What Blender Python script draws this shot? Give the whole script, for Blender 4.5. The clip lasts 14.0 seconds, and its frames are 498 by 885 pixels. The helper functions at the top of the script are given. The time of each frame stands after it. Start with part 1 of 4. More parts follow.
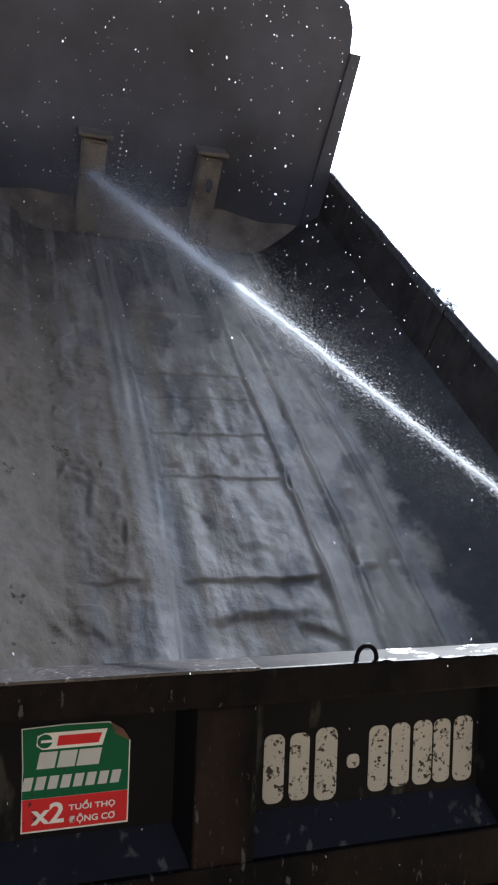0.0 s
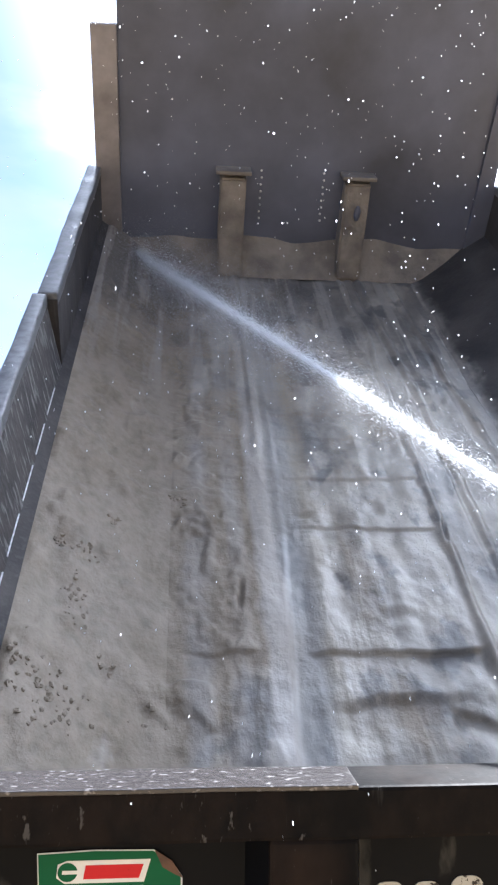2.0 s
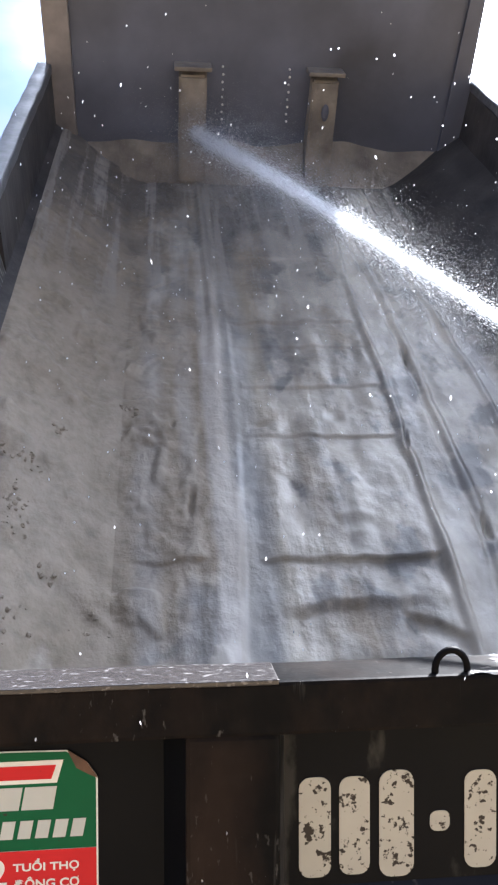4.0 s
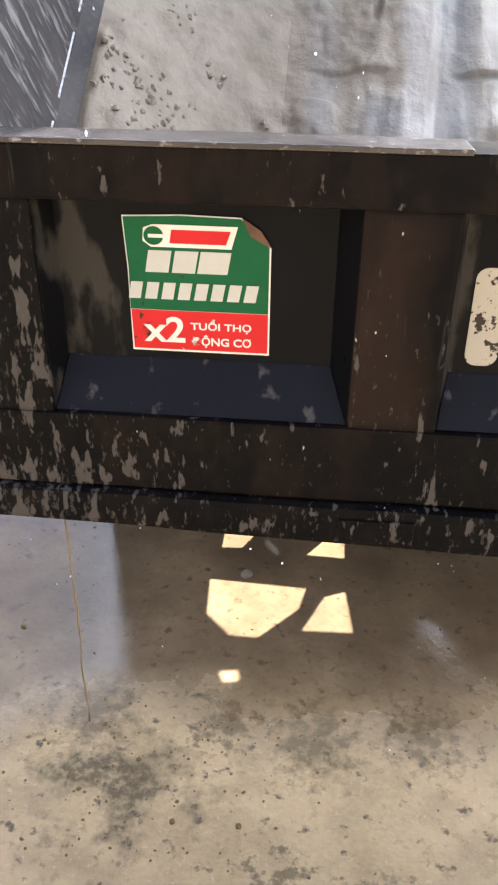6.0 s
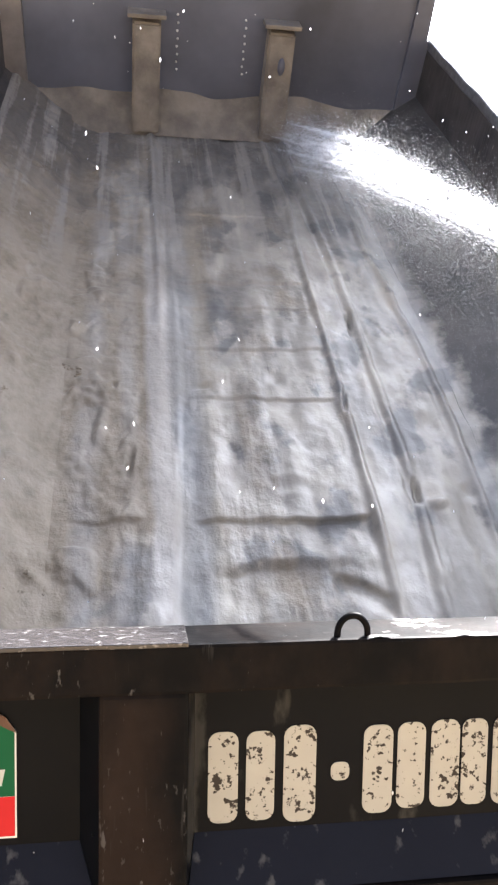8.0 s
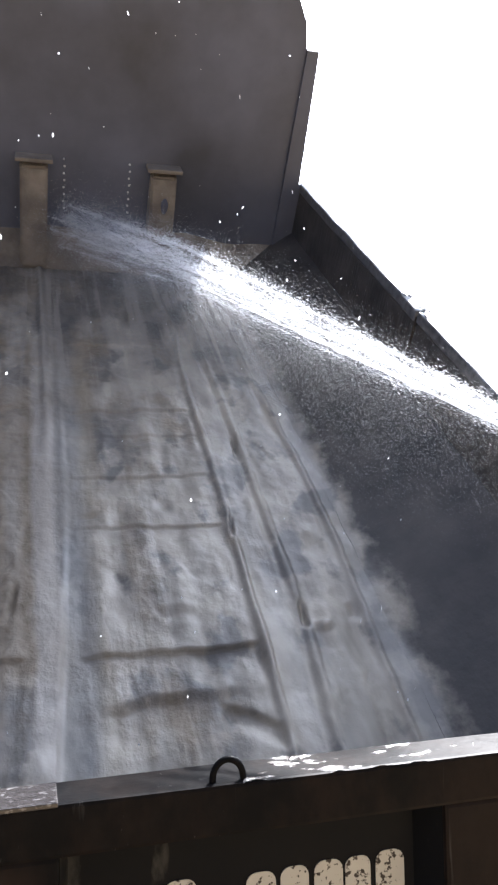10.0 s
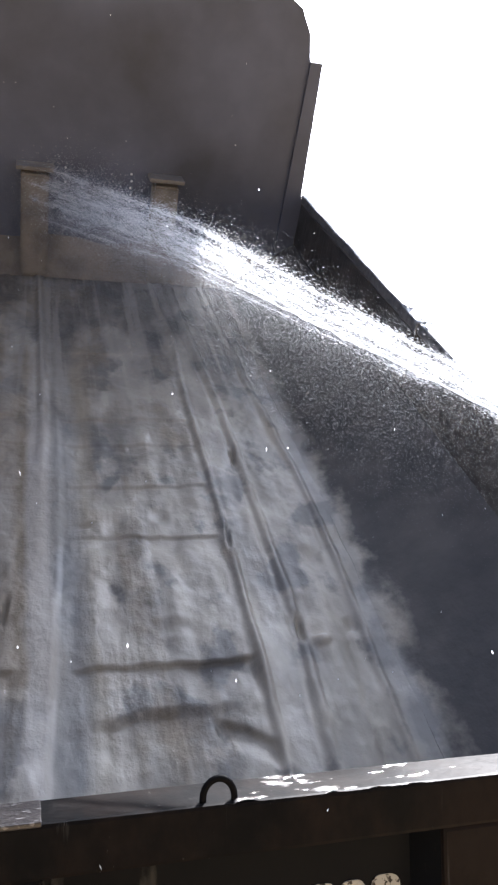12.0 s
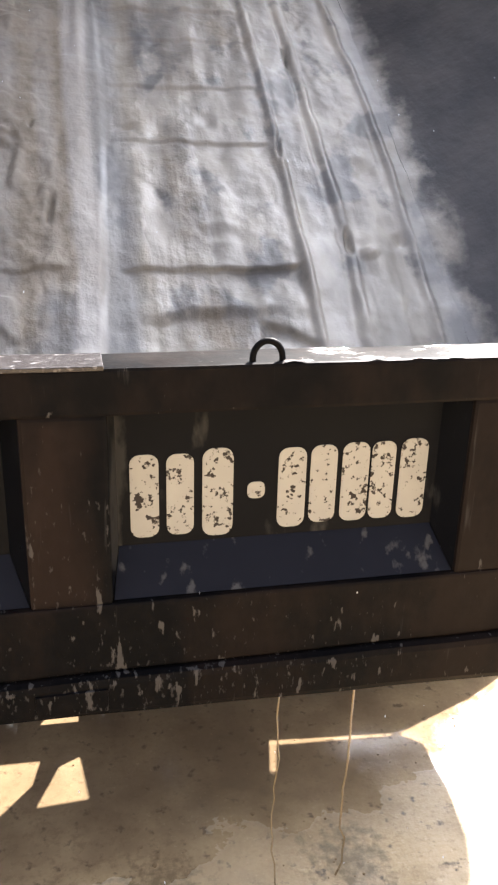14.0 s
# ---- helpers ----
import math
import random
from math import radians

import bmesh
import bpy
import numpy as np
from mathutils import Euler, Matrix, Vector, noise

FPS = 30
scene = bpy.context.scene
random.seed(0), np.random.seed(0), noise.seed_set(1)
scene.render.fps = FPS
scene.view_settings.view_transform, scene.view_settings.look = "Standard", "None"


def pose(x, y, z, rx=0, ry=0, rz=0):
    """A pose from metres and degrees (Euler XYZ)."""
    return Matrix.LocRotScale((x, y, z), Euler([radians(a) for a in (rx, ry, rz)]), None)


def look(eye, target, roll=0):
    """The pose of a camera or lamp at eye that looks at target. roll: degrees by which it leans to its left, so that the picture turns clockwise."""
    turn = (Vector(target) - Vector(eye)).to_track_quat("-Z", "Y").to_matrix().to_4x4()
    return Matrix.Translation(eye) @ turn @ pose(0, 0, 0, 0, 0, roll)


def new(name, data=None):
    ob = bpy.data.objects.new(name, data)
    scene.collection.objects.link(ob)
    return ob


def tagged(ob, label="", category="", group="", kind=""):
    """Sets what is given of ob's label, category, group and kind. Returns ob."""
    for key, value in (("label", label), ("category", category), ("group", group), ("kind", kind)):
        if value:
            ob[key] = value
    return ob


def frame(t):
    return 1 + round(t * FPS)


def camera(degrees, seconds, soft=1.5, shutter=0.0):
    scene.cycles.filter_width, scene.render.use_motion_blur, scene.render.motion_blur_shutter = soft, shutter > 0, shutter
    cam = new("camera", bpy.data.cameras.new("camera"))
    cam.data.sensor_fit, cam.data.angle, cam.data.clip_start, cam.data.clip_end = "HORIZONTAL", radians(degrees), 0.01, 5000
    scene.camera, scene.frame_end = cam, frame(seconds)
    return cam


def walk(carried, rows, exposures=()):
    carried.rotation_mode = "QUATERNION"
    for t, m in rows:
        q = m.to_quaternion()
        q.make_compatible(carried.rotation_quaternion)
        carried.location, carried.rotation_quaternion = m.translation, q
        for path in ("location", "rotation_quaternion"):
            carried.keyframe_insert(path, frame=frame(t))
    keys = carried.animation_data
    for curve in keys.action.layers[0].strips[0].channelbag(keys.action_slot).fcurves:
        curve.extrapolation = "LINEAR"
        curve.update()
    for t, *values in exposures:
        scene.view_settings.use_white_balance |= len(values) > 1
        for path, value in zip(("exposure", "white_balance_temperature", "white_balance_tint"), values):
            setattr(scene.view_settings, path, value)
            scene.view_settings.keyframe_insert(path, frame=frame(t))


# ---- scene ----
cam = camera(34.6, 14.0, soft=2.3)
PATH = [
    (0, (-1.06, -1.89, 1.914), (-0.41, 0.002, 1.914), 2.1),
    (0.5, (-0.958, -1.907, 1.922), (-0.611, 0.061, 2.004), 1.9),
    (1, (-0.854, -1.862, 1.916), (-0.66, 0.125, 2.022), 1.0),
    (1.5, (-0.778, -1.63, 1.885), (-0.604, 0.358, 2.024), 0.6),
    (2, (-0.705, -1.461, 1.859), (-0.528, 0.526, 1.999), 0.7),
    (4.3, (-0.544, -1.355, 1.778), (-0.338, 0.631, 1.65), -0.2),
    (4.5, (-0.532, -1.361, 1.775), (-0.371, 0.622, 1.565), -0.1),
    (5, (-0.557, -1.325, 1.705), (-0.516, 0.618, 1.235), 0.9),
    (5.5, (-0.578, -1.313, 1.628), (-0.673, 0.521, 0.838), 1.1),
    (6, (-0.594, -1.319, 1.578), (-0.755, 0.408, 0.581), 0.7),
    (6.5, (-0.585, -1.335, 1.572), (-0.704, 0.359, 0.516), 0.4),
    (7, (-0.501, -1.354, 1.643), (-0.421, 0.434, 0.75), 1.2),
    (7.5, (-0.468, -1.388, 1.735), (-0.244, 0.536, 1.236), 0.9),
    (8, (-0.49, -1.417, 1.826), (-0.191, 0.554, 1.666), 1.0),
    (8.5, (-0.462, -1.453, 1.854), (-0.064, 0.507, 1.834), -0.3),
    (9, (-0.44, -1.475, 1.872), (0.052, 0.463, 1.898), -1.1),
    (9.2, (-0.44, -1.477, 1.875), (0.073, 0.456, 1.925), -1.3),
    (11.5, (-0.406, -1.469, 1.904), (0.134, 0.451, 2.047), -0.9),
    (12, (-0.412, -1.44, 1.881), (0.118, 0.482, 2.029), -0.4),
    (12.5, (-0.44, -1.46, 1.898), (0.023, 0.484, 1.982), 0.7),
    (13, (-0.449, -1.424, 1.812), (-0.01, 0.518, 1.625), 1.9),
    (13.5, (-0.442, -1.425, 1.758), (-0.009, 0.462, 1.254), 1.8),
    (14, (-0.436, -1.435, 1.727), (-0.016, 0.396, 1.041), 1.6),
]
EXPOSURES = [
    (0, 1.93, 5350, 11), (0.5, 2.93, 5350, 11), (1, 2.93, 5350, 11), (2, 3.03, 5450, 12), (4.3, 2.98, 5570, 13),
    (5, 3.01, 5970, 12), (5.5, 3.38, 6200, 12), (6, 3.63, 5900, 13), (6.5, 3.68, 6000, 13), (7.5, 3.68, 5900, 14),
    (8.5, 3.23, 5800, 13), (9.2, 2.83, 5700, 13), (11.5, 2.63, 5600, 14), (12.5, 2.58, 5700, 14), (13, 3.03, 5670, 14),
    (13.5, 3.33, 5970, 14), (14, 3.43, 6070, 14),
]
walk(cam, [(t, look(eye, target, roll)) for t, eye, target, roll in PATH], EXPOSURES)


# ---- light ----
SUN_AZ, SUN_EL = 38.0, 38.0          # degrees right of the truck's axis, degrees up
world = bpy.data.worlds.new("sky")
scene.world = world
world.use_nodes = True
wt = world.node_tree
wn = wt.nodes
sky = wn.new("ShaderNodeTexSky")
sky.sky_type = "NISHITA"
sky.sun_disc = False
sky.sun_elevation, sky.sun_rotation = radians(SUN_EL), radians(SUN_AZ)
sky.air_density, sky.dust_density = 0.5, 0.3
# broken white cloud all over the sky
cloud = wn.new("ShaderNodeTexNoise")
cloud.inputs["Scale"].default_value, cloud.inputs["Detail"].default_value = 2.6, 8
flat = wn.new("ShaderNodeMapping")
flat.inputs["Scale"].default_value = (1, 1, 2.6)
ways = wn.new("ShaderNodeTexCoord").outputs["Generated"]
wt.links.new(ways, flat.inputs[0])
wt.links.new(flat.outputs[0], cloud.inputs["Vector"])
cover = wn.new("ShaderNodeValToRGB")
cover.color_ramp.elements[0].position, cover.color_ramp.elements[1].position = 0.42, 0.64
cover.color_ramp.elements[0].color = (0.25, 0.25, 0.25, 1)
cover.color_ramp.elements[1].color = (0.85, 0.85, 0.85, 1)
wt.links.new(cloud.outputs["Fac"], cover.inputs[0])
blend = wn.new("ShaderNodeMix")
blend.data_type = "RGBA"
# thin cloud scatters the sun's light forwards, so it is brightest round the sun
toward = wn.new("ShaderNodeVectorMath")
toward.operation = "DOT_PRODUCT"
toward.inputs[1].default_value = (math.sin(radians(SUN_AZ)) * math.cos(radians(SUN_EL)), math.cos(radians(SUN_AZ)) * math.cos(radians(SUN_EL)), math.sin(radians(SUN_EL)))
lobe = wn.new("ShaderNodeMapRange")
lobe.interpolation_type = "SMOOTHERSTEP"
lobe.inputs["From Min"].default_value, lobe.inputs["From Max"].default_value = 0.68, 1.0
lobe.inputs["To Min"].default_value, lobe.inputs["To Max"].default_value = 2.5, 66.0
wt.links.new(ways, toward.inputs[0])
wt.links.new(toward.outputs["Value"], lobe.inputs[0])
wt.links.new(lobe.outputs[0], blend.inputs[7])
wt.links.new(cover.outputs[0], blend.inputs[0])
wt.links.new(sky.outputs[0], blend.inputs[6])
wn["Background"].inputs[1].default_value = 0.05
wt.links.new(blend.outputs[2], wn["Background"].inputs[0])
sun = new("sun", bpy.data.lights.new("sun", "SUN"))
sun.data.energy, sun.data.angle, sun.data.color = 4.0, radians(0.6), (1.0, 0.92, 0.80)
az, el = radians(SUN_AZ), radians(SUN_EL)
SUN = Vector((math.sin(az) * math.cos(el), math.cos(az) * math.cos(el), math.sin(el)))
sun.matrix_world = look(SUN * 30, (0, 0, 0))


# ---- materials ----
class Nodes:
    """A small builder of node materials."""

    def __init__(self, name, rough=0.6, metal=0.0):
        self.mat = bpy.data.materials.new(name)
        self.mat.use_nodes = True
        self.tree = self.mat.node_tree
        self.b = self.tree.nodes["Principled BSDF"]
        self.b.inputs["Roughness"].default_value = rough
        self.b.inputs["Metallic"].default_value = metal
        self.co = self.tree.nodes.new("ShaderNodeTexCoord").outputs["Object"]

    def put(self, value, socket):
        if isinstance(value, bpy.types.NodeSocket):
            self.tree.links.new(value, socket)
        else:
            socket.default_value = value

    def noise(self, scale, detail=6.0, stretch=(1, 1, 1), rough=0.55, shift=(0, 0, 0)):
        m = self.tree.nodes.new("ShaderNodeMapping")
        m.inputs["Scale"].default_value = stretch
        m.inputs["Location"].default_value = shift
        self.put(self.co, m.inputs[0])
        n = self.tree.nodes.new("ShaderNodeTexNoise")
        n.inputs["Scale"].default_value, n.inputs["Detail"].default_value = scale, detail
        n.inputs["Roughness"].default_value = rough
        self.put(m.outputs[0], n.inputs["Vector"])
        return n.outputs["Fac"]

    def ramp(self, fac, *stops):
        r = self.tree.nodes.new("ShaderNodeValToRGB")
        e = r.color_ramp.elements
        while len(e) < len(stops):
            e.new(0.5)
        for k, (p, c) in zip(e, stops):
            k.position, k.color = p, (c, c, c, 1) if isinstance(c, (int, float)) else (*c, 1)
        self.put(fac, r.inputs[0])
        return r.outputs[0]

    def mix(self, fac, a, b, mode="MIX"):
        m = self.tree.nodes.new("ShaderNodeMix")
        m.data_type, m.blend_type = "RGBA", mode
        for v, i in ((fac, 0), (a, 6), (b, 7)):
            self.put((*v, 1) if isinstance(v, tuple) else v, m.inputs[i])
        return m.outputs[2]

    def math(self, op, a, b=0.0, c=0.0):
        m = self.tree.nodes.new("ShaderNodeMath")
        m.operation = op
        for v, i in ((a, 0), (b, 1), (c, 2)):
            self.put(v, m.inputs[i])
        return m.outputs[0]

    def axis(self, k):
        s = self.tree.nodes.new("ShaderNodeSeparateXYZ")
        self.put(self.co, s.inputs[0])
        return s.outputs[k]

    def finish(self, color, rough=None, bump=None, strength=0.3, distance=0.01):
        self.put((*color, 1) if isinstance(color, tuple) else color, self.b.inputs["Base Color"])
        if rough is not None:
            self.put(rough, self.b.inputs["Roughness"])
        if bump is not None:
            n = self.tree.nodes.new("ShaderNodeBump")
            n.inputs["Strength"].default_value, n.inputs["Distance"].default_value = strength, distance
            self.put(bump, n.inputs["Height"])
            self.tree.links.new(n.outputs[0], self.b.inputs["Normal"])
        return self.mat


def plain(name, color, rough=0.6, metal=0.0, vary=0.25, scale=14.0):
    m = Nodes(name, rough, metal)
    n = m.noise(scale)
    dark = tuple(c * (1 - vary) for c in color)
    light = tuple(min(1, c * (1 + vary)) for c in color)
    return m.finish(m.ramp(n, (0.3, dark), (0.7, light)), m.ramp(n, (0.3, rough * 0.8), (0.7, min(1, rough * 1.2))), m.noise(scale * 8), 0.15, 0.003)


def floor_material(name, margin=False):
    """Worn steel under dried mud: washed bluish lanes along the bed, mud at the sides and the front; margin: the mud ends along a ragged edge."""
    m = Nodes(name)
    lanes = m.noise(5.0, 3, (1.0, 0.11, 0.3))
    thin = m.noise(16, 3, (1.0, 0.09, 0.3))
    fine = m.noise(30, 8)
    grit = m.noise(110, 4)
    blot = m.noise(2.6, 8, shift=(3.1, 0.4, 0))
    spots = m.noise(7, 9, (1, 0.55, 1), shift=(1.3, 2.2, 0))
    x, y = m.axis(0), m.axis(1)
    washed = m.math("ADD", m.math("MULTIPLY", m.math("ADD", x, 0.55), 0.75), m.math("MULTIPLY", m.math("SUBTRACT", lanes, 0.5), 1.6))
    washed = m.math("ADD", washed, m.math("MULTIPLY", m.math("SUBTRACT", blot, 0.5), 1.7))
    washed = m.math("ADD", washed, m.math("MULTIPLY", m.math("SUBTRACT", thin, 0.5), 0.35))
    mask = m.ramp(washed, (0.02, 0.0), (0.40, 1.0))
    mud = m.mix(m.ramp(fine, (0.32, 0.0), (0.68, 1.0)), (0.155, 0.125, 0.088), (0.225, 0.187, 0.135))
    mud = m.mix(m.ramp(spots, (0.40, 0.0), (0.62, 0.8)), mud, (0.25, 0.21, 0.158))
    mud = m.mix(m.ramp(m.noise(13, 8, shift=(7, 0, 0)), (0.62, 0.0), (0.74, 0.45)), mud, (0.10, 0.082, 0.06))
    steel = m.mix(m.ramp(lanes, (0.36, 0.0), (0.62, 1.0)), (0.163, 0.147, 0.126), (0.34, 0.308, 0.258))
    steel = m.mix(m.ramp(thin, (0.54, 0.0), (0.74, 0.35)), steel, (0.375, 0.348, 0.305))
    steel = m.mix(m.ramp(spots, (0.46, 0.0), (0.60, 0.85)), steel, (0.36, 0.326, 0.27))
    steel = m.mix(m.ramp(m.noise(4.5, 8, (1, 0.7, 1), shift=(0, 5, 0)), (0.53, 0.0), (0.60, 0.8)), steel, (0.098, 0.095, 0.092))
    colour = m.mix(mask, mud, steel)
    # a pale scoured lane and a bluish bare one along the ridge
    bend = m.math("ADD", x, m.math("MULTIPLY", m.math("SUBTRACT", m.noise(3, 4, (1, 0.5, 1)), 0.5), 0.10))
    fade = m.ramp(m.math("MULTIPLY", y, 0.25), (0.50, 0.75), (0.85, 0.15))
    pale = m.ramp(m.math("ABSOLUTE", m.math("ADD", bend, 0.40)), (0.035, 1.0), (0.06, 0.0))
    colour = m.mix(m.math("MULTIPLY", pale, fade), colour, (0.37, 0.34, 0.30))
    blue = m.ramp(m.math("ABSOLUTE", m.math("ADD", bend, 0.30)), (0.04, 0.8), (0.075, 0.0))
    colour = m.mix(m.math("MULTIPLY", blue, fade), colour, (0.25, 0.246, 0.238))
    for k, (c0, half, tone, most) in enumerate(((-0.66, 0.035, (0.25, 0.246, 0.240), 0.7), (-0.53, 0.03, (0.36, 0.335, 0.30), 0.6), (-0.235, 0.03, (0.34, 0.30, 0.23), 0.7), (0.36, 0.03, (0.35, 0.33, 0.30), 0.6), (0.74, 0.045, (0.30, 0.296, 0.29), 0.7))):
        near = m.math("ABSOLUTE", m.math("SUBTRACT", m.math("ADD", bend, m.math("MULTIPLY", m.math("SUBTRACT", lanes, 0.5), 0.09)), c0))
        lane = m.math("MULTIPLY", m.ramp(near, (half * 0.5, most), (half * 1.6, 0.0)), m.ramp(m.noise(1.6, 5, shift=(0, 3.1 * k, 2)), (0.38, 0.25), (0.58, 1.0)))
        colour = m.mix(m.math("MULTIPLY", lane, fade), colour, tone)
    # soaked dark patches towards the front
    soak = m.math("ADD", m.math("MULTIPLY", m.math("SUBTRACT", y, 3.0), 0.35), m.math("MULTIPLY", m.math("SUBTRACT", m.noise(2.2, 6, (1, 0.5, 1), shift=(9, 1, 0)), 0.45), 2.4))
    colour = m.mix(m.ramp(soak, (0.0, 0.0), (0.35, 0.65)), colour, (0.07, 0.065, 0.062))
    # pale runs of mud washed down from the front corner
    runs = m.math("ADD", m.noise(13, 4, (1, 0.035, 0.3), shift=(2.2, 0, 0)), m.math("MULTIPLY", m.math("SUBTRACT", fine, 0.5), 0.16))
    high = m.ramp(m.math("MULTIPLY", y, 0.25), (0.56, 0.0), (0.72, 0.8))
    colour = m.mix(m.math("MULTIPLY", m.ramp(runs, (0.52, 0.0), (0.60, 1.0)), high), colour, (0.27, 0.245, 0.21))
    if margin:
        edge = m.math("ADD", m.math("ADD", x, m.math("MULTIPLY", m.math("SUBTRACT", m.noise(9, 7, (1, 0.6, 1)), 0.5), 0.22)), m.math("MULTIPLY", m.math("SUBTRACT", fine, 0.5), 0.06))
        bare = m.mix(m.ramp(m.noise(4, 6), (0.35, 0.0), (0.65, 1.0)), (0.030, 0.028, 0.028), (0.068, 0.061, 0.056))
        colour = m.mix(m.ramp(edge, (0.775, 0.0), (0.845, 1.0)), colour, bare)
    bump = m.math("ADD", m.math("MULTIPLY", spots, 1.2), m.math("MULTIPLY", fine, 0.3))
    bump = m.math("ADD", bump, m.math("MULTIPLY", grit, 0.07))
    rough = m.ramp(m.math("ADD", m.math("MULTIPLY", mask, -0.3), m.math("MULTIPLY", blot, 0.5)), (0.0, 0.44), (0.35, 0.85))
    bump = m.math("MULTIPLY", bump, m.ramp(mask, (0.0, 1.0), (1.0, 0.45)))
    return m.finish(colour, rough, bump, 0.45, 0.035)


def black_paint():
    """Old black-brown truck paint with rust and dried mud splashes, thickest low down."""
    m = Nodes("worn_black_paint")
    m.b.inputs["Specular IOR Level"].default_value = 0.04
    big = m.noise(3.5, 6)
    rust = m.ramp(m.math("ADD", m.math("MULTIPLY", m.noise(4, 7, (1, 1, 0.35), shift=(1.7, 0, 0)), 0.55), m.math("MULTIPLY", m.noise(19, 9, (1, 1, 0.5), 0.7, (5, 0, 2)), 0.45)), (0.44, 0.0), (0.60, 1.0))
    band = m.math("ADD", m.math("ABSOLUTE", m.math("ADD", m.axis(0), 0.485)), m.math("MULTIPLY", m.math("SUBTRACT", m.noise(6, 7, (1, 1, 0.5), shift=(3, 0, 7)), 0.5), 0.16))
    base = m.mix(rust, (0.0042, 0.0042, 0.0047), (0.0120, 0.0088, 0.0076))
    z, x = m.axis(2), m.axis(0)
    rib = m.math("MULTIPLY", m.ramp(m.math("ABSOLUTE", m.math("SUBTRACT", z, 1.085)), (0.17, 1.0), (0.20, 0.0)), m.ramp(band, (0.02, 0.75), (0.07, 0.0)))
    base = m.mix(rib, base, (0.021, 0.014, 0.0112))
    low = m.math("ADD", m.math("MULTIPLY", m.math("SUBTRACT", 1.0, z), 0.13), m.math("MULTIPLY", m.math("ADD", x, 0.3), -0.07))
    drops = m.math("ADD", m.noise(36, 5, (1.5, 1, 0.5), 0.5, (0.3, 0, 5.2)), low)
    cluster = m.math("MULTIPLY", m.math("SUBTRACT", m.noise(4.5, 3, shift=(6, 0, 1)), 0.5), 0.22)
    splash = m.ramp(m.math("ADD", drops, cluster), (0.665, 0.0), (0.70, 1.0))
    base = m.mix(m.math("MULTIPLY", splash, 0.6), base, (0.105, 0.098, 0.092))
    small = m.math("ADD", m.noise(85, 4, (1.4, 1, 0.6), 0.5, (2.3, 0, 1.2)), m.math("ADD", low, cluster))
    base = m.mix(m.ramp(small, (0.67, 0.0), (0.73, 0.4)), base, (0.085, 0.08, 0.076))
    scuff = m.ramp(m.noise(7, 9, (1, 1, 0.5), 0.7, (0.4, 0, 3.3)), (0.58, 0.0), (0.72, 0.35))
    base = m.mix(scuff, base, (0.030, 0.021, 0.017))
    run = m.ramp(m.noise(34, 4, (1, 1, 0.07)), (0.67, 0.0), (0.74, 0.3))
    base = m.mix(run, base, (0.10, 0.095, 0.09))
    film = m.ramp(m.noise(30, 8), (0.45, 0.0), (0.8, 0.10))
    base = m.mix(film, base, (0.034, 0.029, 0.027))
    return m.finish(base, m.ramp(big, (0.3, 0.32), (0.7, 0.6)), m.math("ADD", m.noise(40, 6), splash), 0.2, 0.004)


def wall_material(name, pale):
    m = Nodes(name)
    m.b.inputs["Specular IOR Level"].default_value = 0.25
    streak = m.noise(60, 6, (1, 0.9, 0.08))
    base = m.mix(m.ramp(m.noise(4, 6), (0.35, 0.0), (0.65, 1.0)), (0.030, 0.028, 0.028), (0.068, 0.061, 0.056))
    base = m.mix(m.ramp(streak, (0.52, 0.0), (0.66, pale)), base, (0.24, 0.235, 0.225))
    return m.finish(base, m.ramp(streak, (0.3, 0.6), (0.7, 0.85)), streak, 0.35, 0.008)


